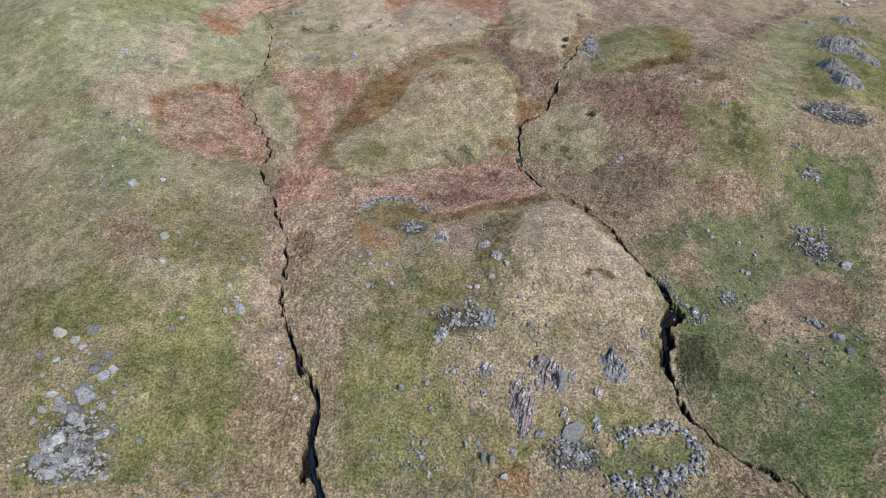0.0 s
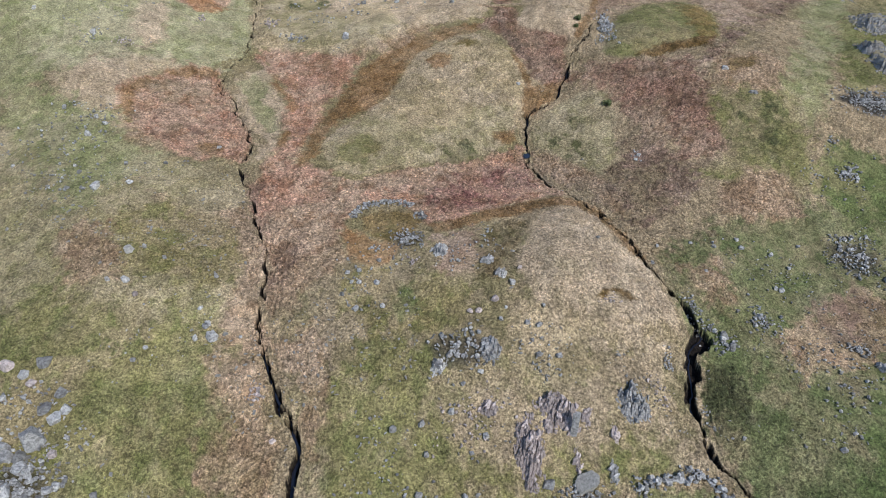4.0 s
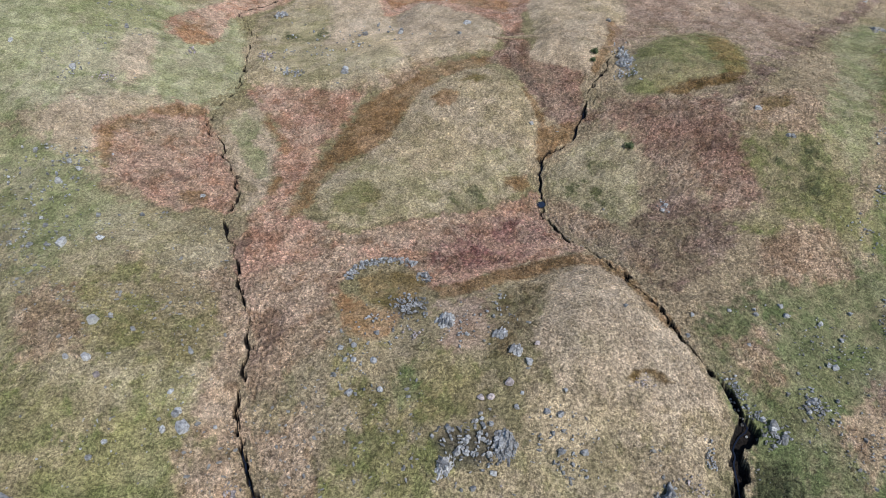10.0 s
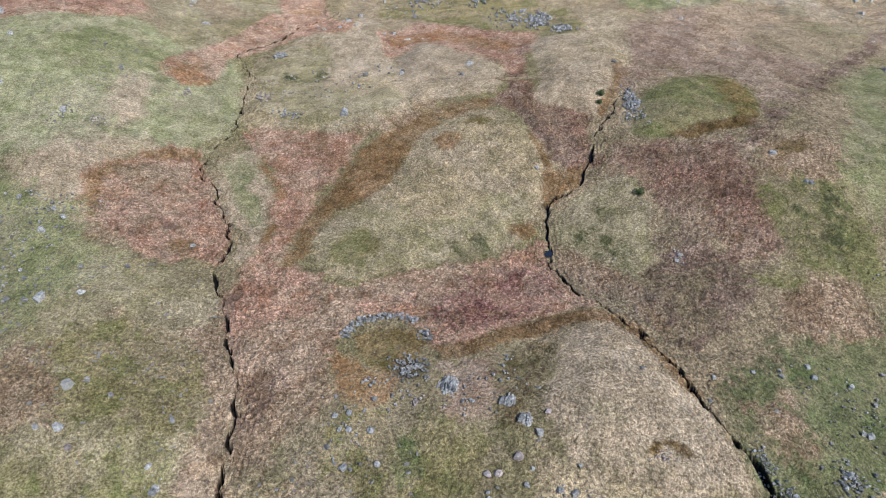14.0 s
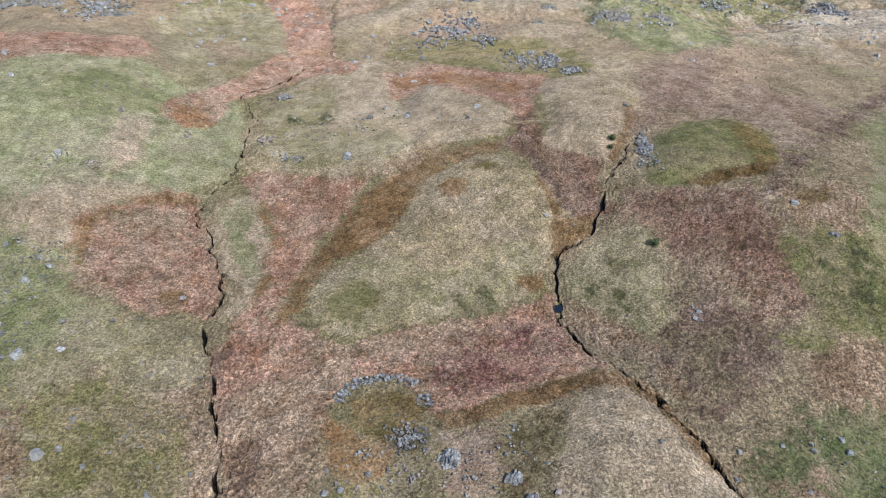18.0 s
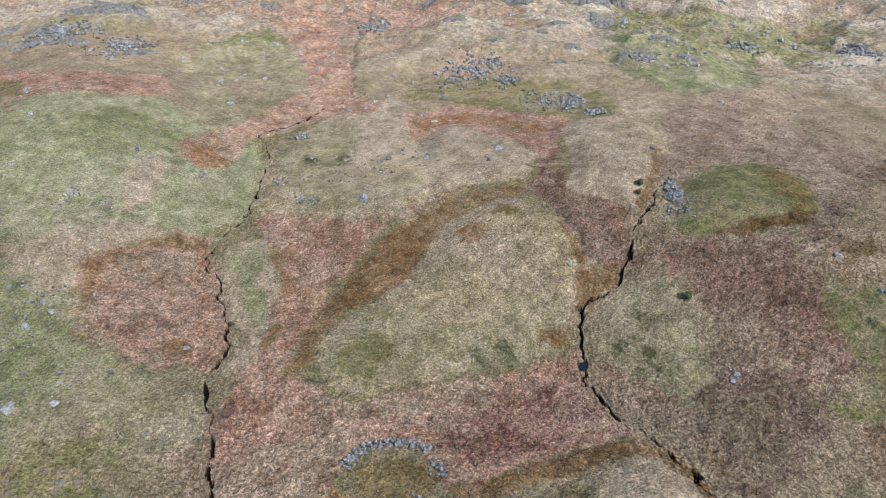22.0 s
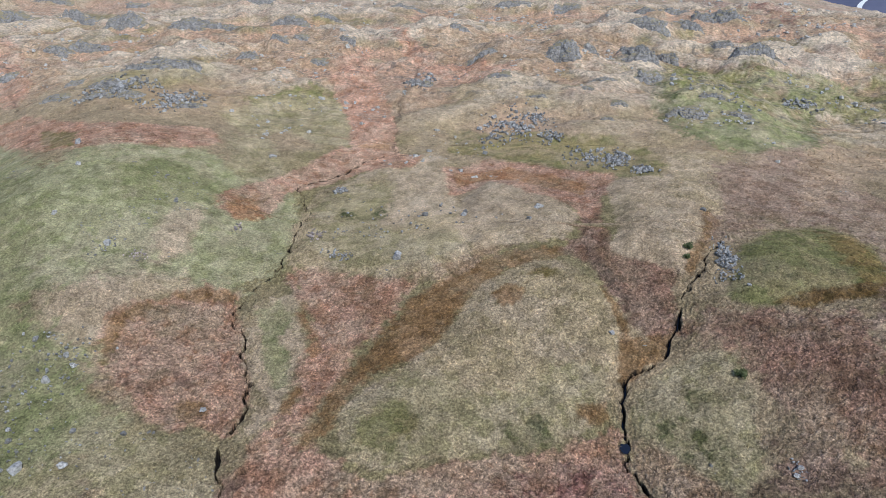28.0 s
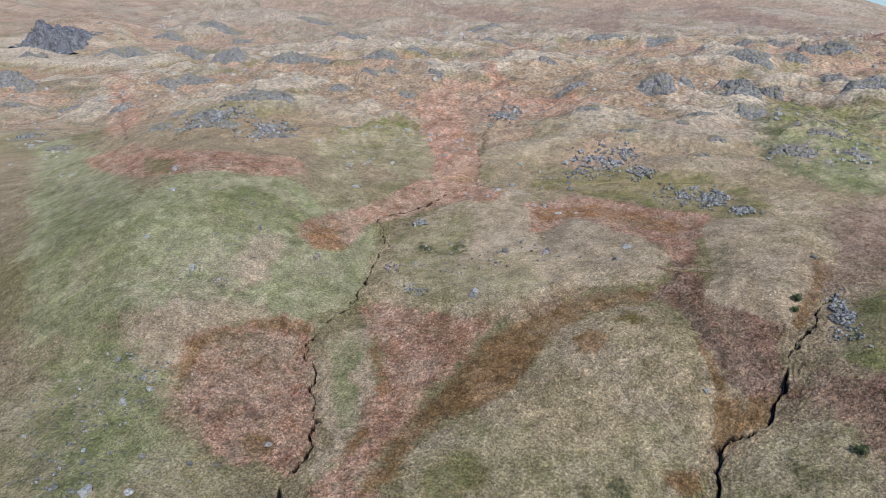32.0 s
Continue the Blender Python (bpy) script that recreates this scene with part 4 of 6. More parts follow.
BOULDERS_KNOLL = (
    (-13.2, 83.1, 0.8, 0), (-11.6, 83.4, 0.8, 0), (-12.4, 81.3, 0.8, 0), (-11.4, 81.3, 0.8, 0), (-8.9, 81.3, 1.0, 0), (-13.5, 79.3, 0.8, 0), (-11.4,
    77.0, 1.0, 0), (-7.8, 77.4, 0.8, 0), (-9.7, 77.5, 0.5, 0), (-8.9, 85.3, 0.8, 0), (9.9, 80.7, 1.1, 0), (11.1, 83.2, 0.8, 1), (7.3, 78.0, 1.2, 1),
    (8.8, 76.8, 0.7, 0), (8.0, 75.2, 0.8, 0), (11.5, 74.9, 0.8, 0), (13.0, 74.7, 0.8, 0), (13.9, 77.2, 0.7, 0), (12.0, 72.6, 0.6, 0), (12.7, 70.9,
    1.0, 0), (15.4, 71.0, 1.0, 0), (13.9, 69.7, 0.6, 0), (15.3, 68.6, 0.5, 0), (4.0, 76.1, 1.0, 1), (5.1, 76.2, 1.0, 1),
)
BOULDERS_LEFT_FIELD = (
    (-44.4, 85.2, 1.6, 2), (-54.7, 98.7, 1.8, 0), (-52.4, 105.2, 0.8, 0), (-46.2, 106.0, 0.8, 0), (-49.8, 100.0, 1.2, 0), (-59.0, 102.5, 0.8, 0),
    (-59.4, 98.8, 0.8, 0), (-56.6, 98.5, 0.7, 0), (-43.1, 80.0, 1.2, 0), (-45.4, 79.8, 0.8, 0), (-41.1, 77.9, 0.9, 1), (-31.4, 82.0, 0.8, 0), (-32.3,
    76.6, 0.6, 0), (-29.8, 72.7, 1.7, 0), (-30.9, 74.2, 1.0, 0), (-31.8, 72.2, 0.7, 0), (-42.6, 86.2, 0.7, 0), (-39.2, 84.4, 0.8, 0), (-26.2, 73.1,
    0.6, 0), (-59.7, 115.4, 1.2, 0), (-61.9, 117.0, 1.1, 0), (-61.5, 112.4, 1.4, 0), (-68.4, 119.3, 1.0, 0), (-21.4, 152.3, 1.4, 0), (-18.9, 168.0,
    1.2, 0), (-10.8, 168.8, 1.2, 0), (-39.2, 112.4, 0.9, 0),
)
BOULDERS_RIGHT_FIELD = (
    (-67.4, 157.8, 1.2, 0), (4.4, 170.3, 1.2, 0), (2.2, 165.4, 0.9, 0), (57.7, 124.7, 1.0, 0), (15.6, 136.7, 0.9, 0), (35.3, 114.1, 0.9, 0), (34.6,
    113.1, 0.7, 0), (23.5, 90.1, 0.7, 0), (32.9, 90.8, 0.8, 0), (31.3, 87.2, 0.8, 0), (38.6, 92.5, 0.7, 0), (46.8, 92.7, 0.9, 0), (45.3, 80.0, 1.0,
    0), (50.5, 85.3, 0.9, 0), (44.8, 83.6, 0.6, 0), (39.0, 76.4, 1.5, 0), (37.8, 77.0, 0.9, 0), (42.3, 92.4, 0.8, 0), (39.4, 87.0, 0.6, 0), (53.4,
    89.7, 0.7, 0), (56.5, 94.0, 0.7, 0),
)
BOULDERS_UPPER = (
    (-99.5, 173.9, 2.0, 0), (-21.4, 151.2, 1.5, 0), (-11.1, 167.6, 1.3, 0), (-19.1, 167.7, 1.4, 0), (-71.2, 141.1, 1.6, 0), (-13.0, 225.9, 2.0, 0),
    (3.8, 170.1, 1.5, 0), (35.8, 170.7, 1.3, 0), (2.1, 165.2, 1.1, 0), (-84.7, 146.1, 1.1, 0), (-90.5, 161.8, 1.3, 0),
)
SCREE_A = (
    (-67, 112, 9.4, 7.4, 26, 0.4, 1.0, 0), (-65, 119, 5.7, 4.9, 12, 0.4, 0.9, 0), (-61, 100, 5.1, 3.7, 16, 0.4, 0.9, 0), (-8, 88, 6.3, 5.3, 26, 0.4,
    0.8, 0), (2, 86, 4.1, 5.0, 20, 0.3, 0.8, 0), (7, 91, 2.2, 4.2, 12, 0.4, 0.9, 0), (-46, 54, 4.3, 2.8, 120, 0.5, 1.1, 0), (-47, 50, 4.9, 2.1, 140,
    0.5, 1.1, 0), (-44, 51, 3.7, 2.0, 90, 0.5, 1.1, 0), (-46, 59, 4.6, 3.2, 50, 0.4, 0.9, 0), (-49, 63, 5.2, 3.2, 30, 0.4, 0.9, 0), (17, 55, 3.8, 2.0,
    120, 0.5, 1.0, 0),
)
SCREE_B = (
    (3, 71, 4.5, 2.3, 60, 0.5, 1.3, 0), (-5, 90, 2.5, 2.0, 70, 0.4, 0.8, 0), (-4, 85, 1.2, 1.0, 14, 0.3, 0.7, 1), (-23, 66, 1.2, 1.4, 24, 0.4, 0.8,
    1), (-3, 54, 2.2, 3.3, 30, 0.4, 0.8, 0), (-7, 60, 4.5, 5.7, 35, 0.3, 0.7, 0), (4, 63, 5.3, 3.8, 40, 0.4, 0.8, 1), (14, 72, 4.8, 3.9, 30, 0.3, 0.6,
    0), (30, 72, 0.8, 1.9, 30, 0.3, 0.6, 0), (28, 68, 1.8, 2.2, 40, 0.2, 0.6, 1), (39, 75, 2.0, 1.4, 22, 0.4, 1.0, 0), (45, 80, 2.8, 2.0, 18, 0.5,
    0.9, 0),
)
SCREE_C = (
    (58, 76, 1.4, 1.1, 14, 0.6, 1.1, 0), (82, 125, 8.0, 3.5, 190, 0.4, 0.8, 0), (70, 108, 2.7, 2.0, 50, 0.5, 1.0, 0), (69, 114, 1.2, 1.1, 10, 0.5,
    1.0, 0), (64, 107, 2.6, 3.4, 14, 0.4, 0.7, 0), (65, 93, 4.7, 3.4, 120, 0.4, 1.0, 0), (56, 70, 6.7, 5.6, 24, 0.4, 0.9, 0), (55, 86, 8.2, 10.1, 24,
    0.3, 0.7, 0), (36, 79, 0.9, 3.3, 10, 0.5, 0.8, 0), (-11, 81, 3.4, 4.2, 22, 0.3, 0.6, 0), (-36, 72, 10.1, 7.5, 26, 0.3, 0.5, 0), (23.2, 78.6, 1.5, 1.0,
    30, 0.2, 0.4, 1),
)
SCREE_D = (
    (-61, 111, 5.1, 8.4, 30, 0.4, 0.9, 0), (-51, 102, 8.2, 5.8, 18, 0.3, 0.6, 0), (36, 153, 2.0, 5.6, 90, 0.4, 1.0, 0), (34, 148, 1.2, 2.6, 20, 0.4,
    0.8, 0), (-65, 140, 1.9, 1.6, 18, 0.4, 0.7, 1), (-71, 140, 1.7, 3.1, 14, 0.4, 0.7, 0), (-54, 156, 1.0, 2.2, 10, 0.4, 0.8, 1), (-40, 179, 1.5, 2.6,
    16, 0.6, 1.2, 0), (-33, 152, 2.7, 1.4, 26, 0.4, 0.8, 0), (-39, 158, 2.3, 1.8, 22, 0.4, 0.8, 1), (-22, 165, 14.2, 11.3, 34, 0.4, 0.8, 0), (35, 80,
    1.5, 2.6, 14, 0.3, 0.7, 0),
)
SCREE_E = (
    (46, 79, 2.4, 1.8, 20, 0.4, 0.7, 0), (49, 89, 7.0, 5.0, 22, 0.3, 0.6, 0), (35, 114, 0.9, 1.4, 10, 0.4, 0.7, 0), (-102, 219, 7.9, 11.9, 110, 0.7,
    1.5, 0), (-122, 223, 9.1, 10.4, 110, 0.8, 1.8, 0), (-3, 228, 9.7, 13.7, 150, 0.5, 1.6, 0), (3, 235, 3.6, 4.7, 26, 0.7, 1.6, 0), (16, 206, 6.2, 7.7,
    60, 0.5, 1.2, 0), (23, 204, 2.7, 6.2, 80, 0.6, 1.2, 0), (28, 197, 2.3, 3.2, 50, 0.6, 1.0, 0), (7, 218, 3.6, 4.3, 40, 0.7, 1.1, 0), (138, 288, 6.2,
    14.1, 60, 1.0, 2.1, 0),
)
SCREE_F = (
    (35.4, 80.2, 0.7, 1.4, 9, 0.3, 0.7, 0), (37.4, 77.6, 1.2, 1.0, 12, 0.3, 0.8, 0), (33.7, 66.0, 0.7, 1.5, 8, 0.3, 0.6, 0), (82, 124.5, 8.5, 3.2, 160, 0.35, 0.7, 0),
    (61, 257, 13.8, 20.8, 34, 0.6, 1.2, 0), (94, 284, 5.3, 5.8, 30, 1.0, 1.9, 0), (-38, 266, 4.6, 11.4, 50, 0.8, 1.7, 0),
)
CRAGS_A = (
    (10.8, 60.1, 3.5, 6.0, 1), (15.1, 64.5, 7.1, 3.4, 1), (24.5, 66.4, 4.4, 3.7, 0), (16.6, 59.5, 1.1, 3.1, 1), (20.8, 58.7, 1.1, 2.3, 0), (21.5,
    62.9, 0.9, 2.2, 1), (6.8, 84.6, 1.9, 1.4, 0), (8.4, 82.3, 2.0, 1.4, 0), (-0.2, 87.3, 2.3, 2.4, 0), (6.5, 71.1, 2.8, 2.7, 0), (-0.2, 68.9, 2.0,
    2.0, 0), (5.9, 64.5, 2.7, 1.4, 1), (99.4, 158.5, 10.4, 6.9, 2), (89.3, 141.6, 6.2, 4.7, 2), (89.8, 135.7, 7.0, 5.5, 2), (113.7, 182.1, 5.9, 3.2,
    2), (101.6, 176.7, 4.5, 1.9, 2), (103.9, 152.4, 6.8, 3.4, 2), (108.5, 164.0, 5.4, 2.9, 2), (-122.1, 239.4, 19.2, 4.7, 2),
)
CRAGS_B = (
    (-124.4, 216.2, 9.9, 2.8, 2), (-110.1, 243.9, 8.4, 3.4, 2), (-37.5, 265.0, 9.1, 4.6, 2), (41.5, 302.4, 14.5, 4.4, 2), (-306.2, 309.6, 29.5, 11.8,
    2), (-444.8, 447.2, 21.9, 7.7, 2), (-364.9, 452.0, 54.9, 10.0, 2), (-317.4, 468.4, 28.9, 10.6, 2), (-239.7, 402.1, 27.4, 11.0, 2), (-364.2, 572.6,
    52.7, 10.5, 2), (-214.4, 335.4, 19.7, 7.9, 2), (-225.1, 327.5, 13.1, 4.9, 2), (-193.0, 388.7, 21.4, 7.9, 2), (-116.9, 242.2, 22.7, 4.5, 2),
    (-128.0, 225.4, 12.0, 4.0, 2), (-114.8, 216.7, 9.3, 3.0, 2), (-95.0, 214.0, 8.7, 2.4, 2), (-137.8, 215.6, 9.1, 2.8, 2), (-195.8, 260.9, 10.6, 3.2,
    2), (-240.8, 278.9, 18.3, 3.1, 2),
)
CRAGS_C = (
    (-280.3, 285.1, 13.5, 3.4, 2), (-217.2, 236.7, 15.8, 3.7, 2), (-180.7, 217.1, 11.4, 2.7, 2), (-141.6, 229.3, 6.3, 2.7, 2), (11.0, 296.0, 14.8,
    7.6, 2), (23.1, 303.2, 6.0, 3.7, 2), (42.2, 311.4, 17.4, 8.7, 2), (59.3, 340.8, 9.7, 7.6, 2), (57.9, 388.5, 22.0, 8.2, 2), (62.1, 442.3, 13.1,
    4.7, 2), (79.9, 442.9, 18.3, 5.5, 2), (98.3, 422.5, 28.2, 10.6, 2), (81.5, 402.8, 13.2, 6.0, 2), (91.8, 331.4, 21.6, 6.5, 2), (88.9, 367.4, 12.0,
    4.2, 2), (-13.8, 473.6, 23.3, 5.8, 2), (24.6, 262.8, 10.9, 2.3, 2), (40.6, 272.5, 10.3, 4.1, 2), (18.9, 255.7, 4.5, 1.9, 2), (47.0, 240.9, 10.8,
    4.7, 2),
)
CRAGS_D = (
    (42.1, 238.7, 3.5, 2.5, 2), (62.5, 240.8, 8.4, 2.2, 2), (56.3, 251.3, 8.8, 2.3, 2), (27.7, 243.4, 5.4, 1.6, 2), (22.8, 230.3, 4.0, 2.0, 2), (2.9,
    249.4, 6.6, 2.2, 2), (-180.8, 395.4, 32.2, 7.9, 2), (-108.1, 283.2, 9.4, 3.8, 2), (-140.5, 411.7, 23.5, 8.5, 2), (-106.4, 311.5, 7.7, 3.4, 2),
    (-99.5, 317.6, 6.8, 3.1, 2), (-79.4, 320.5, 7.7, 3.6, 2), (-18.6, 296.6, 12.6, 4.1, 2), (-84.5, 483.1, 24.3, 4.9, 2), (-34.8, 358.0, 11.4, 3.4,
    2), (-10.1, 265.1, 9.0, 2.2, 2), (-81.1, 287.4, 8.3, 2.1, 2), (-210.9, 524.7, 28.6, 4.8, 2), (-298.1, 638.9, 42.5, 6.1, 2), (-119.0, 604.4, 36.4,
    5.7, 2),
)
CRAGS_E = (
    (-389.2, 535.4, 34.3, 6.9, 2), (-318.8, 540.6, 26.9, 6.4, 2), (19.7, 463.6, 19.0, 4.2, 2), (-122.4, 427.3, 18.2, 4.0, 2), (-456.8, 473.4, 51.5,
    37.8, 3),
)
FOLD = (
    (23.2, 56.7), (24.7, 57.7), (27.1, 58.2), (30.3, 58.9), (32.4, 58.1), (33.8, 56.9), (34.0, 55.4), (32.9, 53.6), (30.6, 52.6), (28.6, 51.6), (26.2,
    50.8), (23.5, 51.5), (20.8, 52.3),
)
RUIN = (
    (-13.7, 95.6), (-13.5, 97.2), (-12.3, 99.0), (-10.4, 99.7), (-7.7, 100.2), (-4.5, 99.1), (-3.2, 97.2), (-3.0, 95.2),
)

# half widths and depths of the channels, from the lower end to the upper end
STREAMS = (
    ("left", STREAM_LEFT, 0.42, 0.06, 1.5), ("left_upper", STREAM_LEFT2, 0.0, 0.06, 0.9),
    ("right", STREAM_RIGHT, 0.14, 0.03, 1.4), ("right_upper", STREAM_RIGHT2, 0.12, 0.0, 0.9),
    ("gill", STREAM_GILL, 0.25, 0.3, 0.25), ("gill_west", STREAM_GILL2, 0.3, 0.3, 0.25),
)
# plant cover: the main colour, the drifts in it, the small patches in it, how tussocky it is, and how wholly it covers
PALETTE = {
    "moor": ((0.34, 0.265, 0.172), (0.41, 0.315, 0.21), (0.245, 0.20, 0.105), 0.6, 0.9),
    "knoll": ((0.283, 0.230, 0.142), (0.357, 0.283, 0.196), (0.201, 0.178, 0.093), 0.5, 0.9),
    "green": ((0.208, 0.194, 0.083), (0.296, 0.244, 0.140), (0.156, 0.164, 0.062), 0.4, 0.94),
    "sward": ((0.265, 0.258, 0.135), (0.335, 0.30, 0.185), (0.20, 0.212, 0.095), 0.3, 0.9),
    "lea": ((0.355, 0.30, 0.185), (0.41, 0.345, 0.23), (0.275, 0.243, 0.13), 0.5, 0.88),
    "sage": ((0.352, 0.34, 0.202), (0.405, 0.37, 0.24), (0.275, 0.28, 0.145), 0.35, 0.92),
    "field": ((0.141, 0.155, 0.071), (0.202, 0.179, 0.102), (0.098, 0.121, 0.049), 0.4, 0.92),
    "meadow": ((0.130, 0.158, 0.060), (0.191, 0.186, 0.088), (0.093, 0.126, 0.045), 0.25, 0.92),
    "olive": ((0.235, 0.198, 0.09), (0.315, 0.25, 0.15), (0.165, 0.162, 0.062), 0.45, 0.85),
    "moss": ((0.20, 0.20, 0.082), (0.265, 0.225, 0.115), (0.125, 0.135, 0.048), 0.4, 0.92),
    "straw": ((0.435, 0.345, 0.225), (0.47, 0.375, 0.265), (0.335, 0.27, 0.162), 0.7, 0.92),
    "pale": ((0.46, 0.36, 0.255), (0.50, 0.40, 0.29), (0.40, 0.312, 0.212), 0.5, 0.96),
    "tan": ((0.40, 0.285, 0.195), (0.45, 0.335, 0.24), (0.30, 0.20, 0.128), 0.9, 0.88),
    "red": ((0.487, 0.298, 0.216), (0.514, 0.351, 0.260), (0.373, 0.200, 0.130), 0.9, 0.93),
    "fawn": ((0.335, 0.24, 0.18), (0.395, 0.295, 0.225), (0.26, 0.175, 0.125), 0.7, 0.9),
    "sedge": ((0.14, 0.088, 0.032), (0.20, 0.125, 0.055), (0.09, 0.062, 0.022), 0.7, 0.96),
    "heather": ((0.16, 0.12, 0.065), (0.23, 0.17, 0.105), (0.10, 0.085, 0.038), 0.8, 0.9),
    "russet": ((0.308, 0.187, 0.138), (0.352, 0.242, 0.183), (0.219, 0.125, 0.085), 1.0, 0.93),
    "dull": ((0.252, 0.169, 0.131), (0.320, 0.236, 0.184), (0.162, 0.110, 0.081), 1.0, 0.88),
    "mauve": ((0.365, 0.205, 0.165), (0.42, 0.275, 0.21), (0.25, 0.115, 0.098), 1.0, 0.92),
    "rust": ((0.33, 0.18, 0.085), (0.385, 0.235, 0.135), (0.245, 0.115, 0.05), 0.7, 0.8),
    "ochre": ((0.265, 0.16, 0.078), (0.345, 0.22, 0.125), (0.18, 0.105, 0.045), 0.7, 0.9),
    "bog": ((0.215, 0.145, 0.058), (0.285, 0.195, 0.092), (0.15, 0.122, 0.042), 0.6, 0.85),
    "heath": ((0.115, 0.118, 0.052), (0.175, 0.155, 0.085), (0.065, 0.075, 0.034), 0.6, 0.9),
    "rush": ((0.095, 0.098, 0.05), (0.145, 0.13, 0.075), (0.055, 0.062, 0.03), 0.9, 0.95),
    "peat": ((0.17, 0.105, 0.078), (0.25, 0.16, 0.118), (0.10, 0.062, 0.05), 0.3, 0.8),
    "bracken": ((0.25, 0.125, 0.10), (0.31, 0.19, 0.14), (0.18, 0.09, 0.07), 0.5, 0.9),
}
COLOURS = {kind: row[0] for kind, row in PALETTE.items()}


def inside(poly, x, y):
    """Signed distance to a closed outline, positive within."""
    d2, odd = np.full(x.shape, 1e12), np.zeros(x.shape, bool)
    for (ax, ay), (bx, by) in zip(poly, poly[1:] + poly[:1]):
        ex, ey = bx - ax, by - ay
        f = np.clip(((x - ax) * ex + (y - ay) * ey) / (ex * ex + ey * ey + 1e-9), 0, 1)
        d2 = np.minimum(d2, (x - ax - f * ex) ** 2 + (y - ay - f * ey) ** 2)
        if ay != by:
            odd ^= ((ay > y) != (by > y)) & (x < ax + (y - ay) * ex / ey)
    return np.where(odd, 1, -1) * np.sqrt(d2)


def along(line, x, y):
    """Distance to an open line, and how far along it (0 to 1) the nearest place is."""
    d2, where = np.full(x.shape, 1e12), np.zeros(x.shape)
    n = len(line) - 1
    for k in range(n):
        (ax, ay), (bx, by) = line[k], line[k + 1]
        ex, ey = bx - ax, by - ay
        f = np.clip(((x - ax) * ex + (y - ay) * ey) / (ex * ex + ey * ey + 1e-9), 0, 1)
        d = (x - ax - f * ex) ** 2 + (y - ay - f * ey) ** 2
        where = np.where(d < d2, (k + f) / n, where)
        d2 = np.minimum(d2, d)
    return np.sqrt(d2), where


def bounds(line, x, y, margin):
    xs, ys = [p[0] for p in line], [p[1] for p in line]
    return (x > min(xs) - margin) & (x < max(xs) + margin) & (y > min(ys) - margin) & (y < max(ys) + margin)


def channels(x, y):
    """How deep the streams cut, and how bare (0 to 1) the banks are."""
    cut, bare = np.zeros(x.shape), np.zeros(x.shape)
    wx, wy = x + 0.7 * vnoise(x, y, 2.3, 31) + 0.3 * vnoise(x, y, 0.9, 32), y + 0.7 * vnoise(x, y, 2.3, 33) + 0.3 * vnoise(x, y, 0.9, 34)
    for _, line, w0, w1, deep in STREAMS:
        m = bounds(line, x, y, 12)
        if not m.any():
            continue
        d, f = along(line, wx[m], wy[m])
        w = (w0 + (w1 - w0) * f) * (1 + 0.9 * vnoise(x[m], y[m], 2.9, 35)) * (0.8 + 0.8 * vnoise(x[m], y[m], 9.0, 36) ** 2)
        if line is STREAM_RIGHT:  # the deep cleft below the little falls
            w = w + 1.0 * np.exp(-((y[m] - 73.5) / 5.5) ** 2)
        w = w + 0.17 * vnoise(x[m], y[m], 0.8, 38) + 0.12 * vnoise(x[m], y[m], 2.1, 39)
        w = np.clip(w, -0.25, 0.75 if line is not STREAM_RIGHT else 1.4)
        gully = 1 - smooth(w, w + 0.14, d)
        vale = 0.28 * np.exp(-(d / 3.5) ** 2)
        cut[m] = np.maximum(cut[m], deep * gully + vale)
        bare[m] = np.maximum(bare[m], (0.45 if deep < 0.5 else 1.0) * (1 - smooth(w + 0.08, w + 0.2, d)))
    return cut, bare


def relief(x, y):
    """The moor with its swells and gullies, without tussocks."""
    far = smooth(170, 320, y)
    z = lie(x, y) + 0.45 * fbm(x, y, 16, 3, 3) * (1 + 2 * far)
    knolls = np.maximum(fbm(x, y * 1.3, 48, 8, 4, 0.5), -0.12)
    z = z + (knolls + 0.42 * np.maximum(fbm(x, y * 1.2, 22, 29, 3, 0.5), -0.15) + 0.3 * fbm(x, y, 14, 23, 4, 0.55) + 0.22 * (0.2 - np.abs(fbm(x, y * 1.5, 20, 37, 3, 0.6)))) * far * 9.5 * (1 - 0.75 * smooth(450, 800, y)) + 5 * fbm(x, y, 120, 12, 4) * smooth(420, 800, y)
    for tall, poly in MOUNDS:  # low mounds of dry grass
        m = bounds(poly, x, y, 4)
        if m.any():
            z[m] += tall * smooth(-2.0, 5.0, inside(poly, x[m], y[m]))
    for cx, cy, wide, tall, kind in CRAGS_A + CRAGS_B + CRAGS_C + CRAGS_D + CRAGS_E:
        if kind == 3:  # the fellside above the cliff
            z += 0.5 * tall * np.exp(-((x - cx + 0.3 * wide) / (1.1 * wide)) ** 2 - ((y - cy - 1.1 * wide) / (0.9 * wide)) ** 2)
        if kind == 2:  # the knolls that the crags break out of
            m = (np.abs(x - cx) < 2 * wide) & (np.abs(y - cy) < 2.5 * wide)
            if m.any():
                z[m] += 0.34 * tall * np.exp(-((x[m] - cx) / (0.75 * wide)) ** 2 - ((y[m] - cy - 0.3 * wide) / (0.5 * wide + tall)) ** 2)
    return z


def height(x, y):
    """The ground's height at one place."""
    ax, ay = np.array([float(x)]), np.array([float(y)])
    return float((relief(ax, ay) - channels(ax, ay)[0])[0])


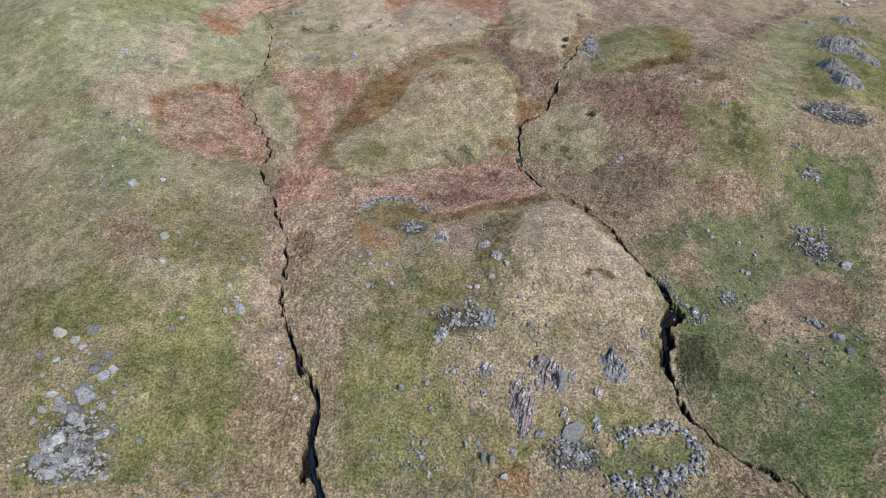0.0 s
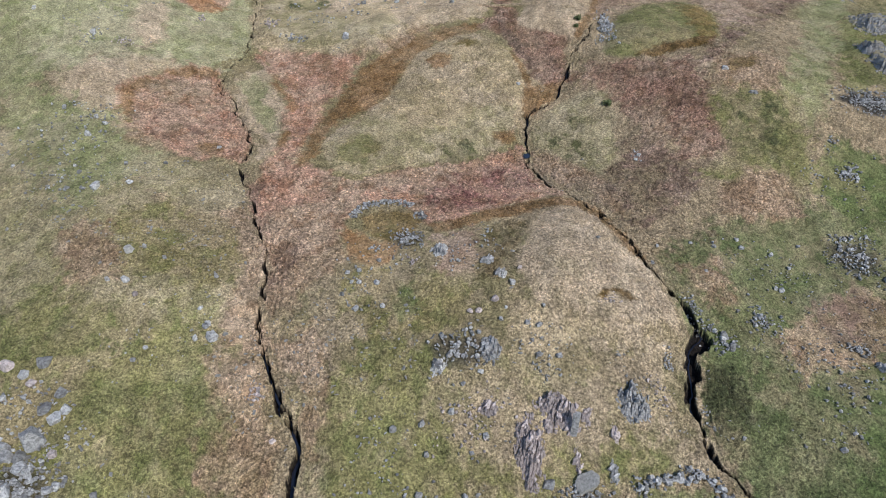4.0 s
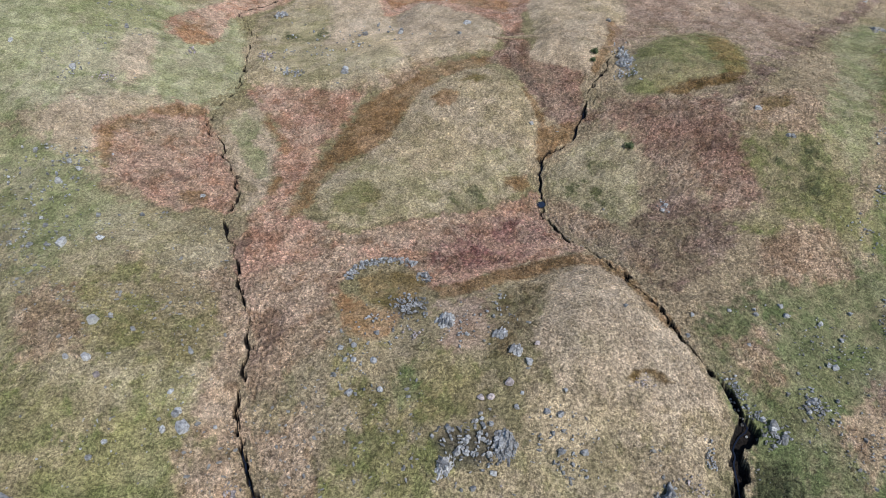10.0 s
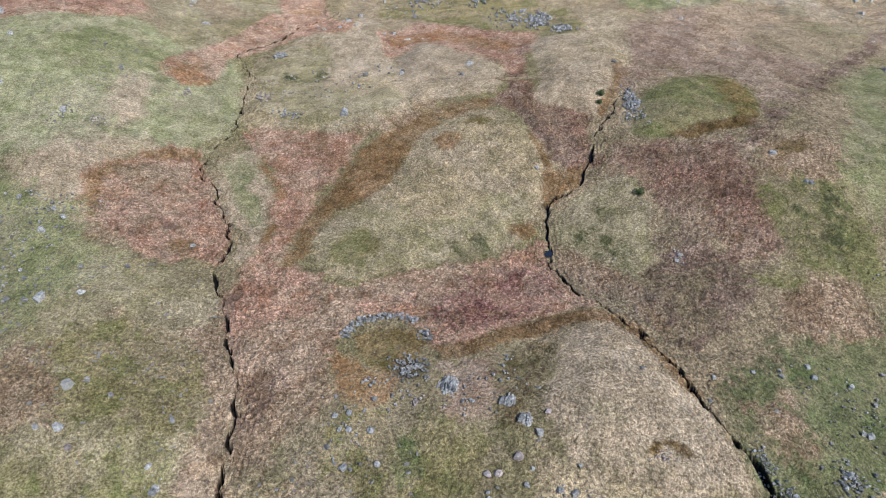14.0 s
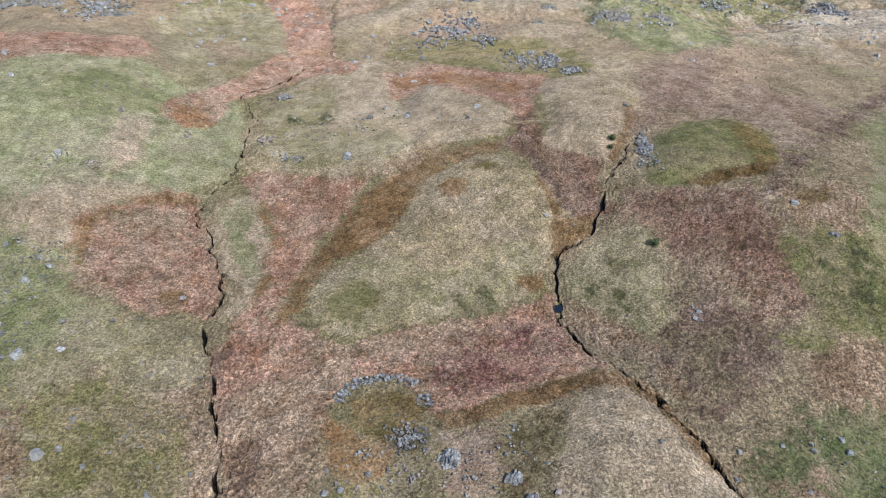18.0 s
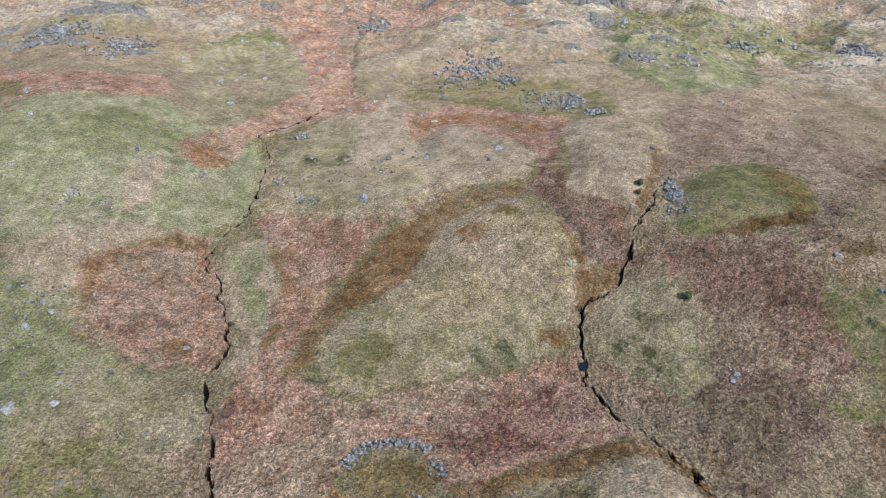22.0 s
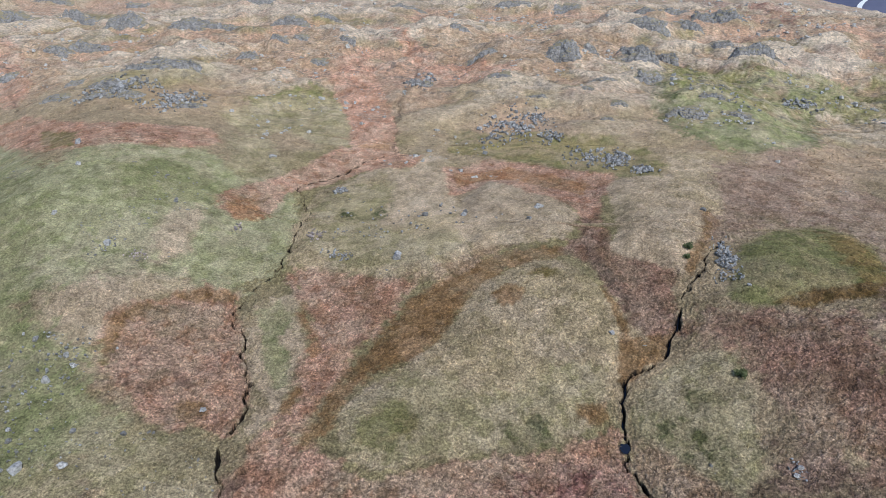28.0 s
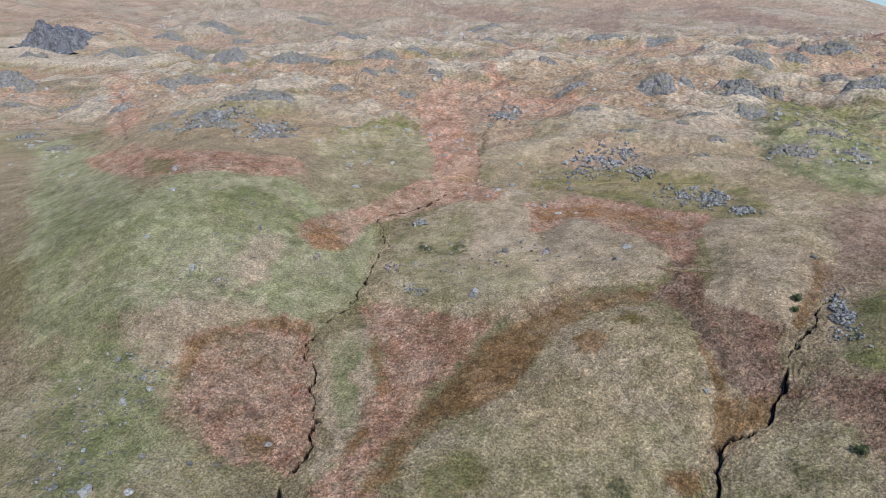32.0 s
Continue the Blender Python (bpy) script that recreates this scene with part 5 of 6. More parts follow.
def cover(x, y):
    """Plant cover: colour, and how tussocky it is."""
    wx = x + 2.2 * fbm(x, y, 9, 41, 4, 0.6)
    wy = y + 2.2 * fbm(x, y, 9, 47, 4, 0.6)
    col = np.empty(x.shape + (3,))
    col[:] = COLOURS["moor"]
    tuss = np.full(x.shape, 0.7)
    # broad drifts of green and straw
    drift = smooth(0.0, 0.35, fbm(x, y, 38, 51, 4))[..., None] * 0.6
    col += drift * (np.array(COLOURS["green"]) - col)
    drift = smooth(0.05, 0.35, fbm(x, y * 1.3, 26, 57, 5, 0.65))[..., None] * 0.35 * smooth(170, 260, y)[..., None]
    col += drift * (np.array(COLOURS["red"]) - col)
    drift = smooth(0.05, 0.3, fbm(x + 90, y, 20, 131, 5, 0.65))[..., None] * 0.75 * smooth(190, 300, y)[..., None]
    col += drift * (np.array(COLOURS["pale"]) - col)
    drift = smooth(0.16, 0.28, fbm(x - 50, y, 13, 137, 5, 0.75))[..., None] * 0.5 * smooth(200, 300, y)[..., None]
    col += drift * (np.array((0.17, 0.16, 0.13)) - col)
    # dry pale grass on the far knolls, wet rusty grass in their hollows
    swell = fbm(x, y * 1.3, 48, 8, 4, 0.5) + 0.3 * fbm(x, y, 14, 23, 4, 0.55) + 0.4 * fbm(x, y * 1.2, 22, 29, 3, 0.5)
    drift = smooth(0.12, 0.30, swell)[..., None] * 0.85 * smooth(200, 290, y)[..., None]
    col += drift * (np.array((0.52, 0.435, 0.345)) - col)
    drift = smooth(0.02, -0.22, swell)[..., None] * 0.6 * smooth(200, 290, y)[..., None]
    col += drift * (np.array(COLOURS["red"]) - col)
    drifts = fbm(x, y, 7.0, 119, 5, 0.7)
    patches = fbm(x, y, 2.6, 123, 4, 0.7)
    for kind, soft, poly in ZONES:
        m = bounds(poly, x, y, soft * 2 + 3)
        if not m.any():
            continue
        k = min(1.0, max(0.25, soft / 4))
        # a ragged edge, with single tufts straying over it
        d = inside(poly, x[m] + k * (wx[m] - x[m]), y[m] + k * (wy[m] - y[m])) + soft * (0.55 * fbm(x[m], y[m], 3.0, 61, 3, 0.8) + 0.5 * fbm(x[m], y[m], 0.9, 67, 2, 0.8))
        spots = fbm(x[m] + 37 * soft, y[m], 3.0, 111, 4, 0.75)
        w = np.clip(smooth(-0.35 * soft, 0.35 * soft, d) * PALETTE[kind][4] * (0.95 + 0.4 * spots), 0, 1)
        if kind in ("heath", "heather", "dull", "mauve"):  # broken into tufts and drifts
            w = w * (0.45 + 0.55 * smooth(-0.22, 0.12, spots))
        if kind == "heath":
            w = w * (0.2 + 0.8 * smooth(-0.04, 0.12, fbm(x[m], y[m], 1.9, 117, 3, 0.7)))
        main, second, third = (np.array(c) for c in PALETTE[kind][:3])
        hue = main + (0.9 * smooth(0.0, 0.28, drifts[m]))[..., None] * (second - main)
        hue = hue + (0.85 * smooth(0.06, 0.26, patches[m] - 0.35 * drifts[m]))[..., None] * (third - hue)
        col[m] += w[..., None] * (hue - col[m])
        tuss[m] += w * (PALETTE[kind][3] - tuss[m])
    # cover paler with distance, the haze put into its colour
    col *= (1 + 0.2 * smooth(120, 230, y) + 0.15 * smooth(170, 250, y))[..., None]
    haze = 0.55 * smooth(430, 620, y)[..., None]  # haze over the high fell, blended into the cover colour
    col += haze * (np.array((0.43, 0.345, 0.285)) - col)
    col *= np.array((1.0, 1.0, 0.995))
    # dark earth and painted-in shade between the stones of the thicker screes
    for sx, sy, rx, ry, count, small, big, kind in SCREE_A + SCREE_B + SCREE_C + SCREE_D + SCREE_E + SCREE_F:
        m = (np.abs(x - sx) < 1.8 * rx) & (np.abs(y - sy) < 1.8 * ry)
        if m.any():
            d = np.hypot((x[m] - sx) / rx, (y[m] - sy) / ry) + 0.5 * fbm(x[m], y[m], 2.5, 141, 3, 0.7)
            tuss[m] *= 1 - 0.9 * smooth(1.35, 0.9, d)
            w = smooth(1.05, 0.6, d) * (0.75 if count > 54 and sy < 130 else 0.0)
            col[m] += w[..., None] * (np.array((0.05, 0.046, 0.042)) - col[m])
    return col, tuss


# ---- the ground: one sheet, fine where the view passes, coarse towards the horizon ----
def ground_grid():
    rows, y, step = [], 42.0, 0.30
    while y < 160:
        rows.append(y)
        y += step
    while y < 1700:
        rows.append(y)
        step = 0.30 + 0.0085 * (y - 160)
        y += step
    back = [42 - 3 * 1.35 ** k for k in range(1, 20)]
    ahead = [rows[-1] + 40 * 1.5 ** k for k in range(1, 10)]
    rows = np.array(back[::-1] + rows + ahead)
    v = np.clip(rows, 42, 1700)
    left, right = -(42 + 0.62 * v), 44 + 0.52 * v
    west, east = STREAM_LEFT + STREAM_LEFT2[2:], STREAM_RIGHT + STREAM_RIGHT2[1:]
    xs = []
    side = 1 + np.cumsum(0.006 * 1.22 ** np.arange(1, 26))
    for k, yy in enumerate(rows):
        # columns stand closer together along the two streams
        f = np.linspace(left[k], right[k], 1600)
        dense = np.full(f.shape, 1.0)
        for line in (west, east):
            ends = sorted((p[1], p[0]) for p in line)
            at = np.interp(yy, [e[0] for e in ends], [e[1] for e in ends])
            if ends[0][0] - 8 < yy < ends[-1][0] + 4:
                dense += 5.0 * np.exp(-((f - at) / 2.2) ** 2)
        total = np.cumsum(dense)
        core = np.interp(np.linspace(total[0], total[-1], 841), total, f)
        xs.append(np.concatenate([side[::-1] * left[k], core, side * right[k]]))
    x = np.array(xs)
    return x, np.repeat(rows[:, None], x.shape[1], 1)


gx, gy = ground_grid()
gz = relief(gx, gy)
cut, bare = channels(gx, gy)
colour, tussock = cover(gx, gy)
tussock *= 1 - 0.8 * smooth(150, 300, gy)
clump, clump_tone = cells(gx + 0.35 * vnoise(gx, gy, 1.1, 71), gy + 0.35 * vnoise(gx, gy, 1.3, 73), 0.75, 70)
gz += tussock * (0.62 * np.maximum(0, 0.75 - clump) + 0.10 * vnoise(gx, gy, 0.6, 72)) - cut
# light and dark tufts, shade coloured in between, and mottling over a few metres
mottle = fbm(gx, gy, 5.0, 81, 4, 0.75)
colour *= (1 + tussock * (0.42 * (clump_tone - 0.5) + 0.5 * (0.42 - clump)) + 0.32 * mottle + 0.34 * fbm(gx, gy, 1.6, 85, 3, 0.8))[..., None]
sward = smooth(0.12, 0.45, fbm(gx, gy, 9.0, 91, 5, 0.75))[..., None] * 0.2
colour += sward * (np.array((0.15, 0.14, 0.055)) - colour)
bleach = smooth(0.12, 0.45, fbm(gx, gy, 8.0, 97, 5, 0.75))[..., None] * 0.18
colour += bleach * (np.array((0.44, 0.37, 0.26)) - colour)
peaty = smooth(0.22, 0.5, fbm(gx, gy, 4.0, 103, 5, 0.8))[..., None] * 0.15
colour += peaty * (np.array((0.115, 0.085, 0.055)) - colour)
# bare channel peat, its colour blackened for the deep shade in there
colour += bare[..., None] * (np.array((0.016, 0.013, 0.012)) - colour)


def sheet(name, x, y, z, mat):
    r, c = x.shape
    mesh = bpy.data.meshes.new(name)
    mesh.vertices.add(r * c)
    mesh.vertices.foreach_set("co", np.stack([x, y, z], -1).astype(np.float32).ravel())
    a = np.arange(r * c).reshape(r, c)
    quads = np.stack([a[:-1, :-1], a[:-1, 1:], a[1:, 1:], a[1:, :-1]], -1).reshape(-1, 4)
    mesh.loops.add(quads.size)
    mesh.loops.foreach_set("vertex_index", quads.ravel().astype(np.int32))
    mesh.polygons.add(len(quads))
    mesh.polygons.foreach_set("loop_start", np.arange(0, quads.size, 4, dtype=np.int32))
    mesh.polygons.foreach_set("use_smooth", np.ones(len(quads), bool))
    mesh.materials.append(mat)
    mesh.update()
    mesh.validate()
    return mesh


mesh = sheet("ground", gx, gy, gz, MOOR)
tint = mesh.attributes.new("cover", "FLOAT_COLOR", "POINT")
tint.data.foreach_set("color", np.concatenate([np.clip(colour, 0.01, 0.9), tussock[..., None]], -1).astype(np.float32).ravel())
wild = mesh.attributes.new("wild", "FLOAT", "POINT")
wild.data.foreach_set("value", (smooth(175, 290, gy) * (1 - 0.75 * smooth(520, 720, gy))).astype(np.float32).ravel())
ground = tagged(new("ground", mesh), "rough moorland with straw, green and rust-red grass", "ground", kind="structure")


def heights(x, y):
    x, y = np.asarray(x, float), np.asarray(y, float)
    return relief(x, y) - channels(x, y)[0]


def part(name, data, mat, parent, label=""):
    """One mesh object under a thing; data is a bmesh or a mesh."""
    if isinstance(data, bmesh.types.BMesh):
        made = bpy.data.meshes.new(name)
        data.to_mesh(made)
        data.free()
        data = made
    if mat is not None and not data.materials:
        data.materials.append(mat)
    ob = new(name, data)
    ob.parent = parent
    return tagged(ob, label) if label else ob


# ---- streams ----
def stream_water(name, line, w0, w1, deep):
    pts = []
    for (ax, ay), (bx, by) in zip(line, line[1:]):
        n = max(2, int(math.hypot(bx - ax, by - ay) / 0.7))
        pts += [(ax + (bx - ax) * k / n, ay + (by - ay) * k / n, (len(pts) / 1000)) for k in range(n)]
    x, y = np.array([p[0] for p in pts]), np.array([p[1] for p in pts])
    wx = 0.7 * vnoise(x, y, 2.3, 31) + 0.3 * vnoise(x, y, 0.9, 32)
    wy = 0.7 * vnoise(x, y, 2.3, 33) + 0.3 * vnoise(x, y, 0.9, 34)
    x, y = x - wx, y - wy
    f = np.linspace(0, 1, len(x))
    w = (w0 + (w1 - w0) * f) * 0.95
    z = relief(x, y) - deep + 0.12
    z = np.convolve(np.pad(z, 3, mode="edge"), np.ones(7) / 7, "valid")
    tx, ty = np.gradient(x), np.gradient(y)
    n = np.hypot(tx, ty) + 1e-6
    nx, ny = -ty / n * w, tx / n * w
    mesh = sheet(name, np.stack([x - nx, x + nx], -1), np.stack([y - ny, y + ny], -1), np.stack([z, z], -1), WATER)
    return tagged(new("stream", mesh), "narrow dark stream in a peaty channel", "stream", kind="structure")


for s_name, s_line, s_w0, s_w1, s_deep in STREAMS[:4]:
    stream_water(s_name, s_line, s_w0, s_w1, s_deep)


def pool_water(cx, cy, rx, ry):
    bm = bmesh.new()
    ring = []
    z = height(cx, cy) + 0.35
    for k in range(28):
        a = 2 * math.pi * k / 28
        r = 1 + 0.10 * math.sin(2 * a + 1) + 0.04 * math.sin(3 * a)
        ring.append(bm.verts.new((cx + rx * r * math.cos(a), cy + ry * r * math.sin(a), z)))
    bm.faces.new(ring)
    return bm


pool_mesh = bpy.data.meshes.new("pool")
pool_bm = pool_water(15.75, 117.6, 0.6, 1.2)
pool_bm.to_mesh(pool_mesh)
pool_bm.free()
pool_mesh.materials.append(WATER)
tagged(new("pool", pool_mesh), "small still pool in the stream reflecting the sky", "pool", kind="structure")


# ---- stones ----
def hull_stone(seed, sx, sy, sz, points=13):
    """An angular stone about one metre long, split along flat beds."""
    rng = random.Random(seed)
    bm = bmesh.new()
    corners, lead = max(4, points // 2), rng.uniform(0, 6)
    for k in range(corners):
        a = lead + 2 * math.pi * (k + rng.uniform(-0.3, 0.3)) / corners
        r = rng.uniform(0.42, 0.62)
        for side in (-1, 1):
            q = r * rng.uniform(0.82, 1.05)
            bm.verts.new((q * math.cos(a) * sx, q * math.sin(a) * sy, side * sz * rng.uniform(0.3, 0.5)))
    got = bmesh.ops.convex_hull(bm, input=bm.verts)
    bmesh.ops.delete(bm, geom=list({g for g in got["geom_interior"] + got["geom_unused"] if isinstance(g, bmesh.types.BMVert)}), context="VERTS")
    bmesh.ops.recalc_face_normals(bm, faces=bm.faces)
    return bm


def stone_set(mat, tag, shapes):
    made = []
    for k, (sx, sy, sz) in enumerate(shapes):
        bm = hull_stone(100 + 7 * k + len(tag), sx, sy, sz, 9 + k % 5)
        mesh = bpy.data.meshes.new(tag)
        bm.to_mesh(mesh)
        bm.free()
        mesh.materials.append(mat)
        made.append(mesh)
    return made


def boulder_mesh(seed, flat, mat):
    """A weathered block: flat broken faces that meet in worn edges."""
    rng = random.Random(seed)
    sides, lead = rng.randint(4, 6), rng.uniform(0, 6)
    cuts = [(Vector((math.cos(lead + 6.283 * k / sides + rng.gauss(0, 0.18)), math.sin(lead + 6.283 * k / sides + rng.gauss(0, 0.18)), rng.gauss(0.15, 0.25))).normalized(), rng.uniform(0.28, 0.52)) for k in range(sides)]
    cuts += [(Vector((rng.gauss(0, 0.16), rng.gauss(0, 0.16), 1)).normalized(), 0.42 * flat), (Vector((rng.gauss(0, 0.6), rng.gauss(0, 0.6), 0.6)).normalized(), 0.5 * flat + 0.08)]
    bm = bmesh.new()
    bmesh.ops.create_icosphere(bm, subdivisions=4, radius=1.0)
    for v in bm.verts:
        way = v.co.normalized()
        far = min([0.7] + [d / max(1e-3, way.dot(n)) for n, d in cuts if way.dot(n) > 0.05])
        v.co = way * (far + 0.022 * noise.noise(way * 5 + Vector((seed, 0, 0))))
    mesh = bpy.data.meshes.new("boulder")
    bm.to_mesh(mesh)
    bm.free()
    mesh.materials.append(mat)
    return mesh


SHAPES = ((1, 0.8, 0.55), (1, 0.65, 0.5), (1, 0.9, 0.4), (1, 0.55, 0.45), (1, 0.75, 0.7), (1, 0.5, 0.28), (1, 0.7, 0.3), (1, 0.85, 0.6), (1, 0.6, 0.35), (1, 0.45, 0.4))
SLABS = ((1, 0.42, 0.22), (1, 0.35, 0.28), (1, 0.5, 0.2), (1, 0.3, 0.24), (1, 0.4, 0.32), (1, 0.55, 0.25))
STONES = {0: stone_set(GREY, "stone", SHAPES), 1: stone_set(PINK, "stone", SHAPES)}
SLAB_SET = {0: stone_set(GREY, "slab", SLABS), 1: stone_set(PINK, "slab", SLABS), 2: stone_set(CRAG, "slab", SLABS)}
BLOCKS = {kind: [boulder_mesh(31 * k + kind, 0.55 + 0.09 * k, mat) for k in range(7)] for kind, mat in ((0, GREY), (1, PINK), (2, PALE))}
RUBBLE = stone_material("broken_slate", (0.18, 0.178, 0.175), (0.60, 0.59, 0.575), (0.74, 0.73, 0.70), 3.2)
ROCKS = random.Random(11)


def lay(ob, x, y, z, size, tilt=18.0, sink=0.12, flat=1.0):
    ob.matrix_basis = pose(x, y, z + 0.20 + size * (0.26 - sink), ROCKS.gauss(0, tilt) + 6, ROCKS.gauss(0, tilt), ROCKS.uniform(0, 360)) @ Matrix.Diagonal((size, size * ROCKS.uniform(0.8, 1.15), size * flat * ROCKS.uniform(1.0, 1.6), 1))
    return ob


def boulders(rows, where):
    z = heights([r[0] for r in rows], [r[1] for r in rows])
    for (x, y, size, kind), h in zip(rows, z):
        ob = lay(new("boulder", ROCKS.choice(BLOCKS[kind])), x, y, float(h), size * 0.82, 9, flat=0.6)
        look_of = {0: "grey slate", 1: "pinkish slate", 2: "pale lichened"}[kind]
        bulk = "large angular" if size > 2 else "angular" if size > 1 else "small angular"
        tagged(ob, f"{bulk} {look_of} boulder lying {where}", "boulder", "boulders on the moor")


boulders(BOULDERS_WEST_SCREE, "among scree and grass")
boulders(BOULDERS_WEST, "in short olive grass")
boulders(BOULDERS_SOUTH, "on the grassy slope")
boulders(BOULDERS_KNOLL, "on the grassy knoll")
boulders(BOULDERS_LEFT_FIELD, "in mossy green grass")
boulders(BOULDERS_RIGHT_FIELD, "beside the stream and rushes")
boulders(BOULDERS_UPPER, "on the upper moor")


def scree(x, y, rx, ry, count, small, big, kind):
    """A patch of loose stones, thickest in the middle."""
    thing = tagged(new("scree_patch"), ("loose grey slate stones" if kind == 0 else "loose pinkish slate stones") + " scattered thickly over grass", "scree", "scree patches")
    px, py, lead = [], [], ROCKS.uniform(0, 7)
    count = min(300, int(count * 1.8))
    rx, ry = rx * 1.12, ry * 1.12
    for k in range(count):
        a, r = ROCKS.uniform(0, 2 * math.pi), ROCKS.random() ** 0.55
        wob = 0.72 + 0.3 * math.sin(2 * a + lead) + 0.22 * math.sin(5 * a + 2 * lead) + (0.5 * ROCKS.random() if k % 4 == 0 else 0)
        px.append(x + rx * r * wob * math.cos(a))
        py.append(y + ry * r * wob * math.sin(a))
    z = heights(px, py)
    thing.location = (x, y, float(z.min()))
    for k in range(count):
        size = small + (big - small) * ROCKS.random() ** 1.8
        ob = part("stone", ROCKS.choice(STONES[kind]), None, thing)
        lay(ob, px[k] - x, py[k] - y, float(z[k] - z.min()), size * (0.6 if y < 150 else 0.85), 28)


for s_row in SCREE_A + SCREE_B + SCREE_C + SCREE_D + SCREE_E + SCREE_F:
    scree(*s_row)


def wall_ring(name, line, thick, layers, size, thing_label):
    """A tumbled drystone wall along a line."""
    thing = tagged(new(name), thing_label, "stone wall")
    px, py, pz, n = [], [], [], len(line) - 1
    for k in range(n):
        (ax, ay), (bx, by) = line[k], line[k + 1]
        long = math.hypot(bx - ax, by - ay)
        t = thick(k / n)
        for _ in range(int(long * t * layers / (size * size))):
            f, s = ROCKS.random(), ROCKS.gauss(0, 0.36)
            px.append(ax + (bx - ax) * f - (by - ay) / long * s * t)
            py.append(ay + (by - ay) * f + (bx - ax) / long * s * t)
            pz.append(max(0.0, 0.45 - abs(s) * 0.8) * ROCKS.random())
    z = heights(px, py)
    thing.location = (line[0][0], line[0][1], float(z.min()))
    for x, y, h, b in zip(px, py, pz, z):
        ob = part("stone", ROCKS.choice(STONES[0]), None, thing)
        lay(ob, x - line[0][0], y - line[0][1], float(b - z.min()) + h, size * ROCKS.uniform(0.8, 1.7), 30)


wall_ring("sheepfold", FOLD, lambda f: 1.2 + 1.4 * math.exp(-((f - 0.72) / 0.16) ** 2), 1.55, 0.46, "ruined round sheepfold of tumbled grey drystone")
wall_ring("ruined_wall", RUIN[:6], lambda f: 1.05, 1.5, 0.36, "curved ruined wall of tumbled grey stones")
wall_ring("wall_stub", RUIN[6:], lambda f: 1.0, 1.4, 0.36, "short broken end of a grey stone wall")


# ---- crags and bedrock ----
def slab_at(thing, mesh, x, y, z, rx, ry, rz, size):
    ob = part("slab", mesh, None, thing)
    ob.matrix_basis = pose(x, y, z, rx, ry, rz) @ Matrix.Diagonal((size * 1.5, size * 1.4, size * 1.5, 1))


def outcrop(x, y, wide, tall, kind):
    """Low bedrock: a broken hump with slabs that all dip one way."""
    deep = tall * 1.15
    rise = min(0.75, min(wide, deep) * 0.2)
    thing = tagged(new("outcrop"), ("low outcrop of split grey slate slabs", "low outcrop of pinkish smooth slate bedrock")[kind], "rock outcrop")
    n, m = 96, 90
    u, v = np.meshgrid(np.linspace(-1, 1, n), np.linspace(-1, 1, m), indexing="xy")
    seed = int(abs(x * 13 + y * 7)) % 997
    gx2, gy2 = x + u * wide * 0.56, y + v * deep * 0.6
    r = np.hypot(u, v) + 0.6 * fbm(gx2, gy2, wide * 0.3, seed, 4, 0.8)
    dome = smooth(1.0, 0.3, r)
    lean = math.radians(20)
    across, down = gx2 * math.cos(lean) - gy2 * math.sin(lean), gx2 * math.sin(lean) + gy2 * math.cos(lean)
    z = relief(gx2, gy2) - channels(gx2, gy2)[0]
    edge, block = cells(across + 0.12 * vnoise(gx2, gy2, 1.1, seed + 5), down * 0.22, 0.42, seed + 3)
    _, lump = cells(across, down * 0.35, 1.3, seed + 4)
    top = rise * dome * (0.1 + 1.0 * block + 0.7 * lump - 0.5 * smooth(0.38, 0.6, edge)) + 0.2 * dome
    base = float(z.mean())
    zz = z + np.where(r > 0.98, -0.6, top - 0.05) - base
    face = sheet("rock_face", gx2 - x, gy2 - y, zz, (GREY, PINK)[kind])
    face.polygons.foreach_set("use_smooth", np.zeros(len(face.polygons), bool))
    thing.location = (x, y, base)
    part("rock_face", face, None, thing)
    dip, strike = ROCKS.uniform(18, 40), (68 if kind == 1 else ROCKS.uniform(50, 110)) + ROCKS.gauss(0, 8)
    for _ in range(int(min(34, 8 + 0.8 * wide * deep))):
        a, q = ROCKS.uniform(0, 2 * math.pi), ROCKS.random() ** 0.7 * 0.85
        sx, sy = q * math.cos(a), q * math.sin(a)
        i, j = min(m - 1, int((sy + 1) / 2 * m)), min(n - 1, int((sx + 1) / 2 * n))
        size = min(ROCKS.uniform(0.35, 1.0), 0.55 * max(wide, deep))
        slab_at(thing, ROCKS.choice(SLAB_SET[kind]), sx * wide * 0.56, sy * deep * 0.6, float(zz[i, j]) + 0.05 * size, ROCKS.gauss(dip, 12), ROCKS.gauss(0, 14), strike + ROCKS.gauss(0, 16), size)


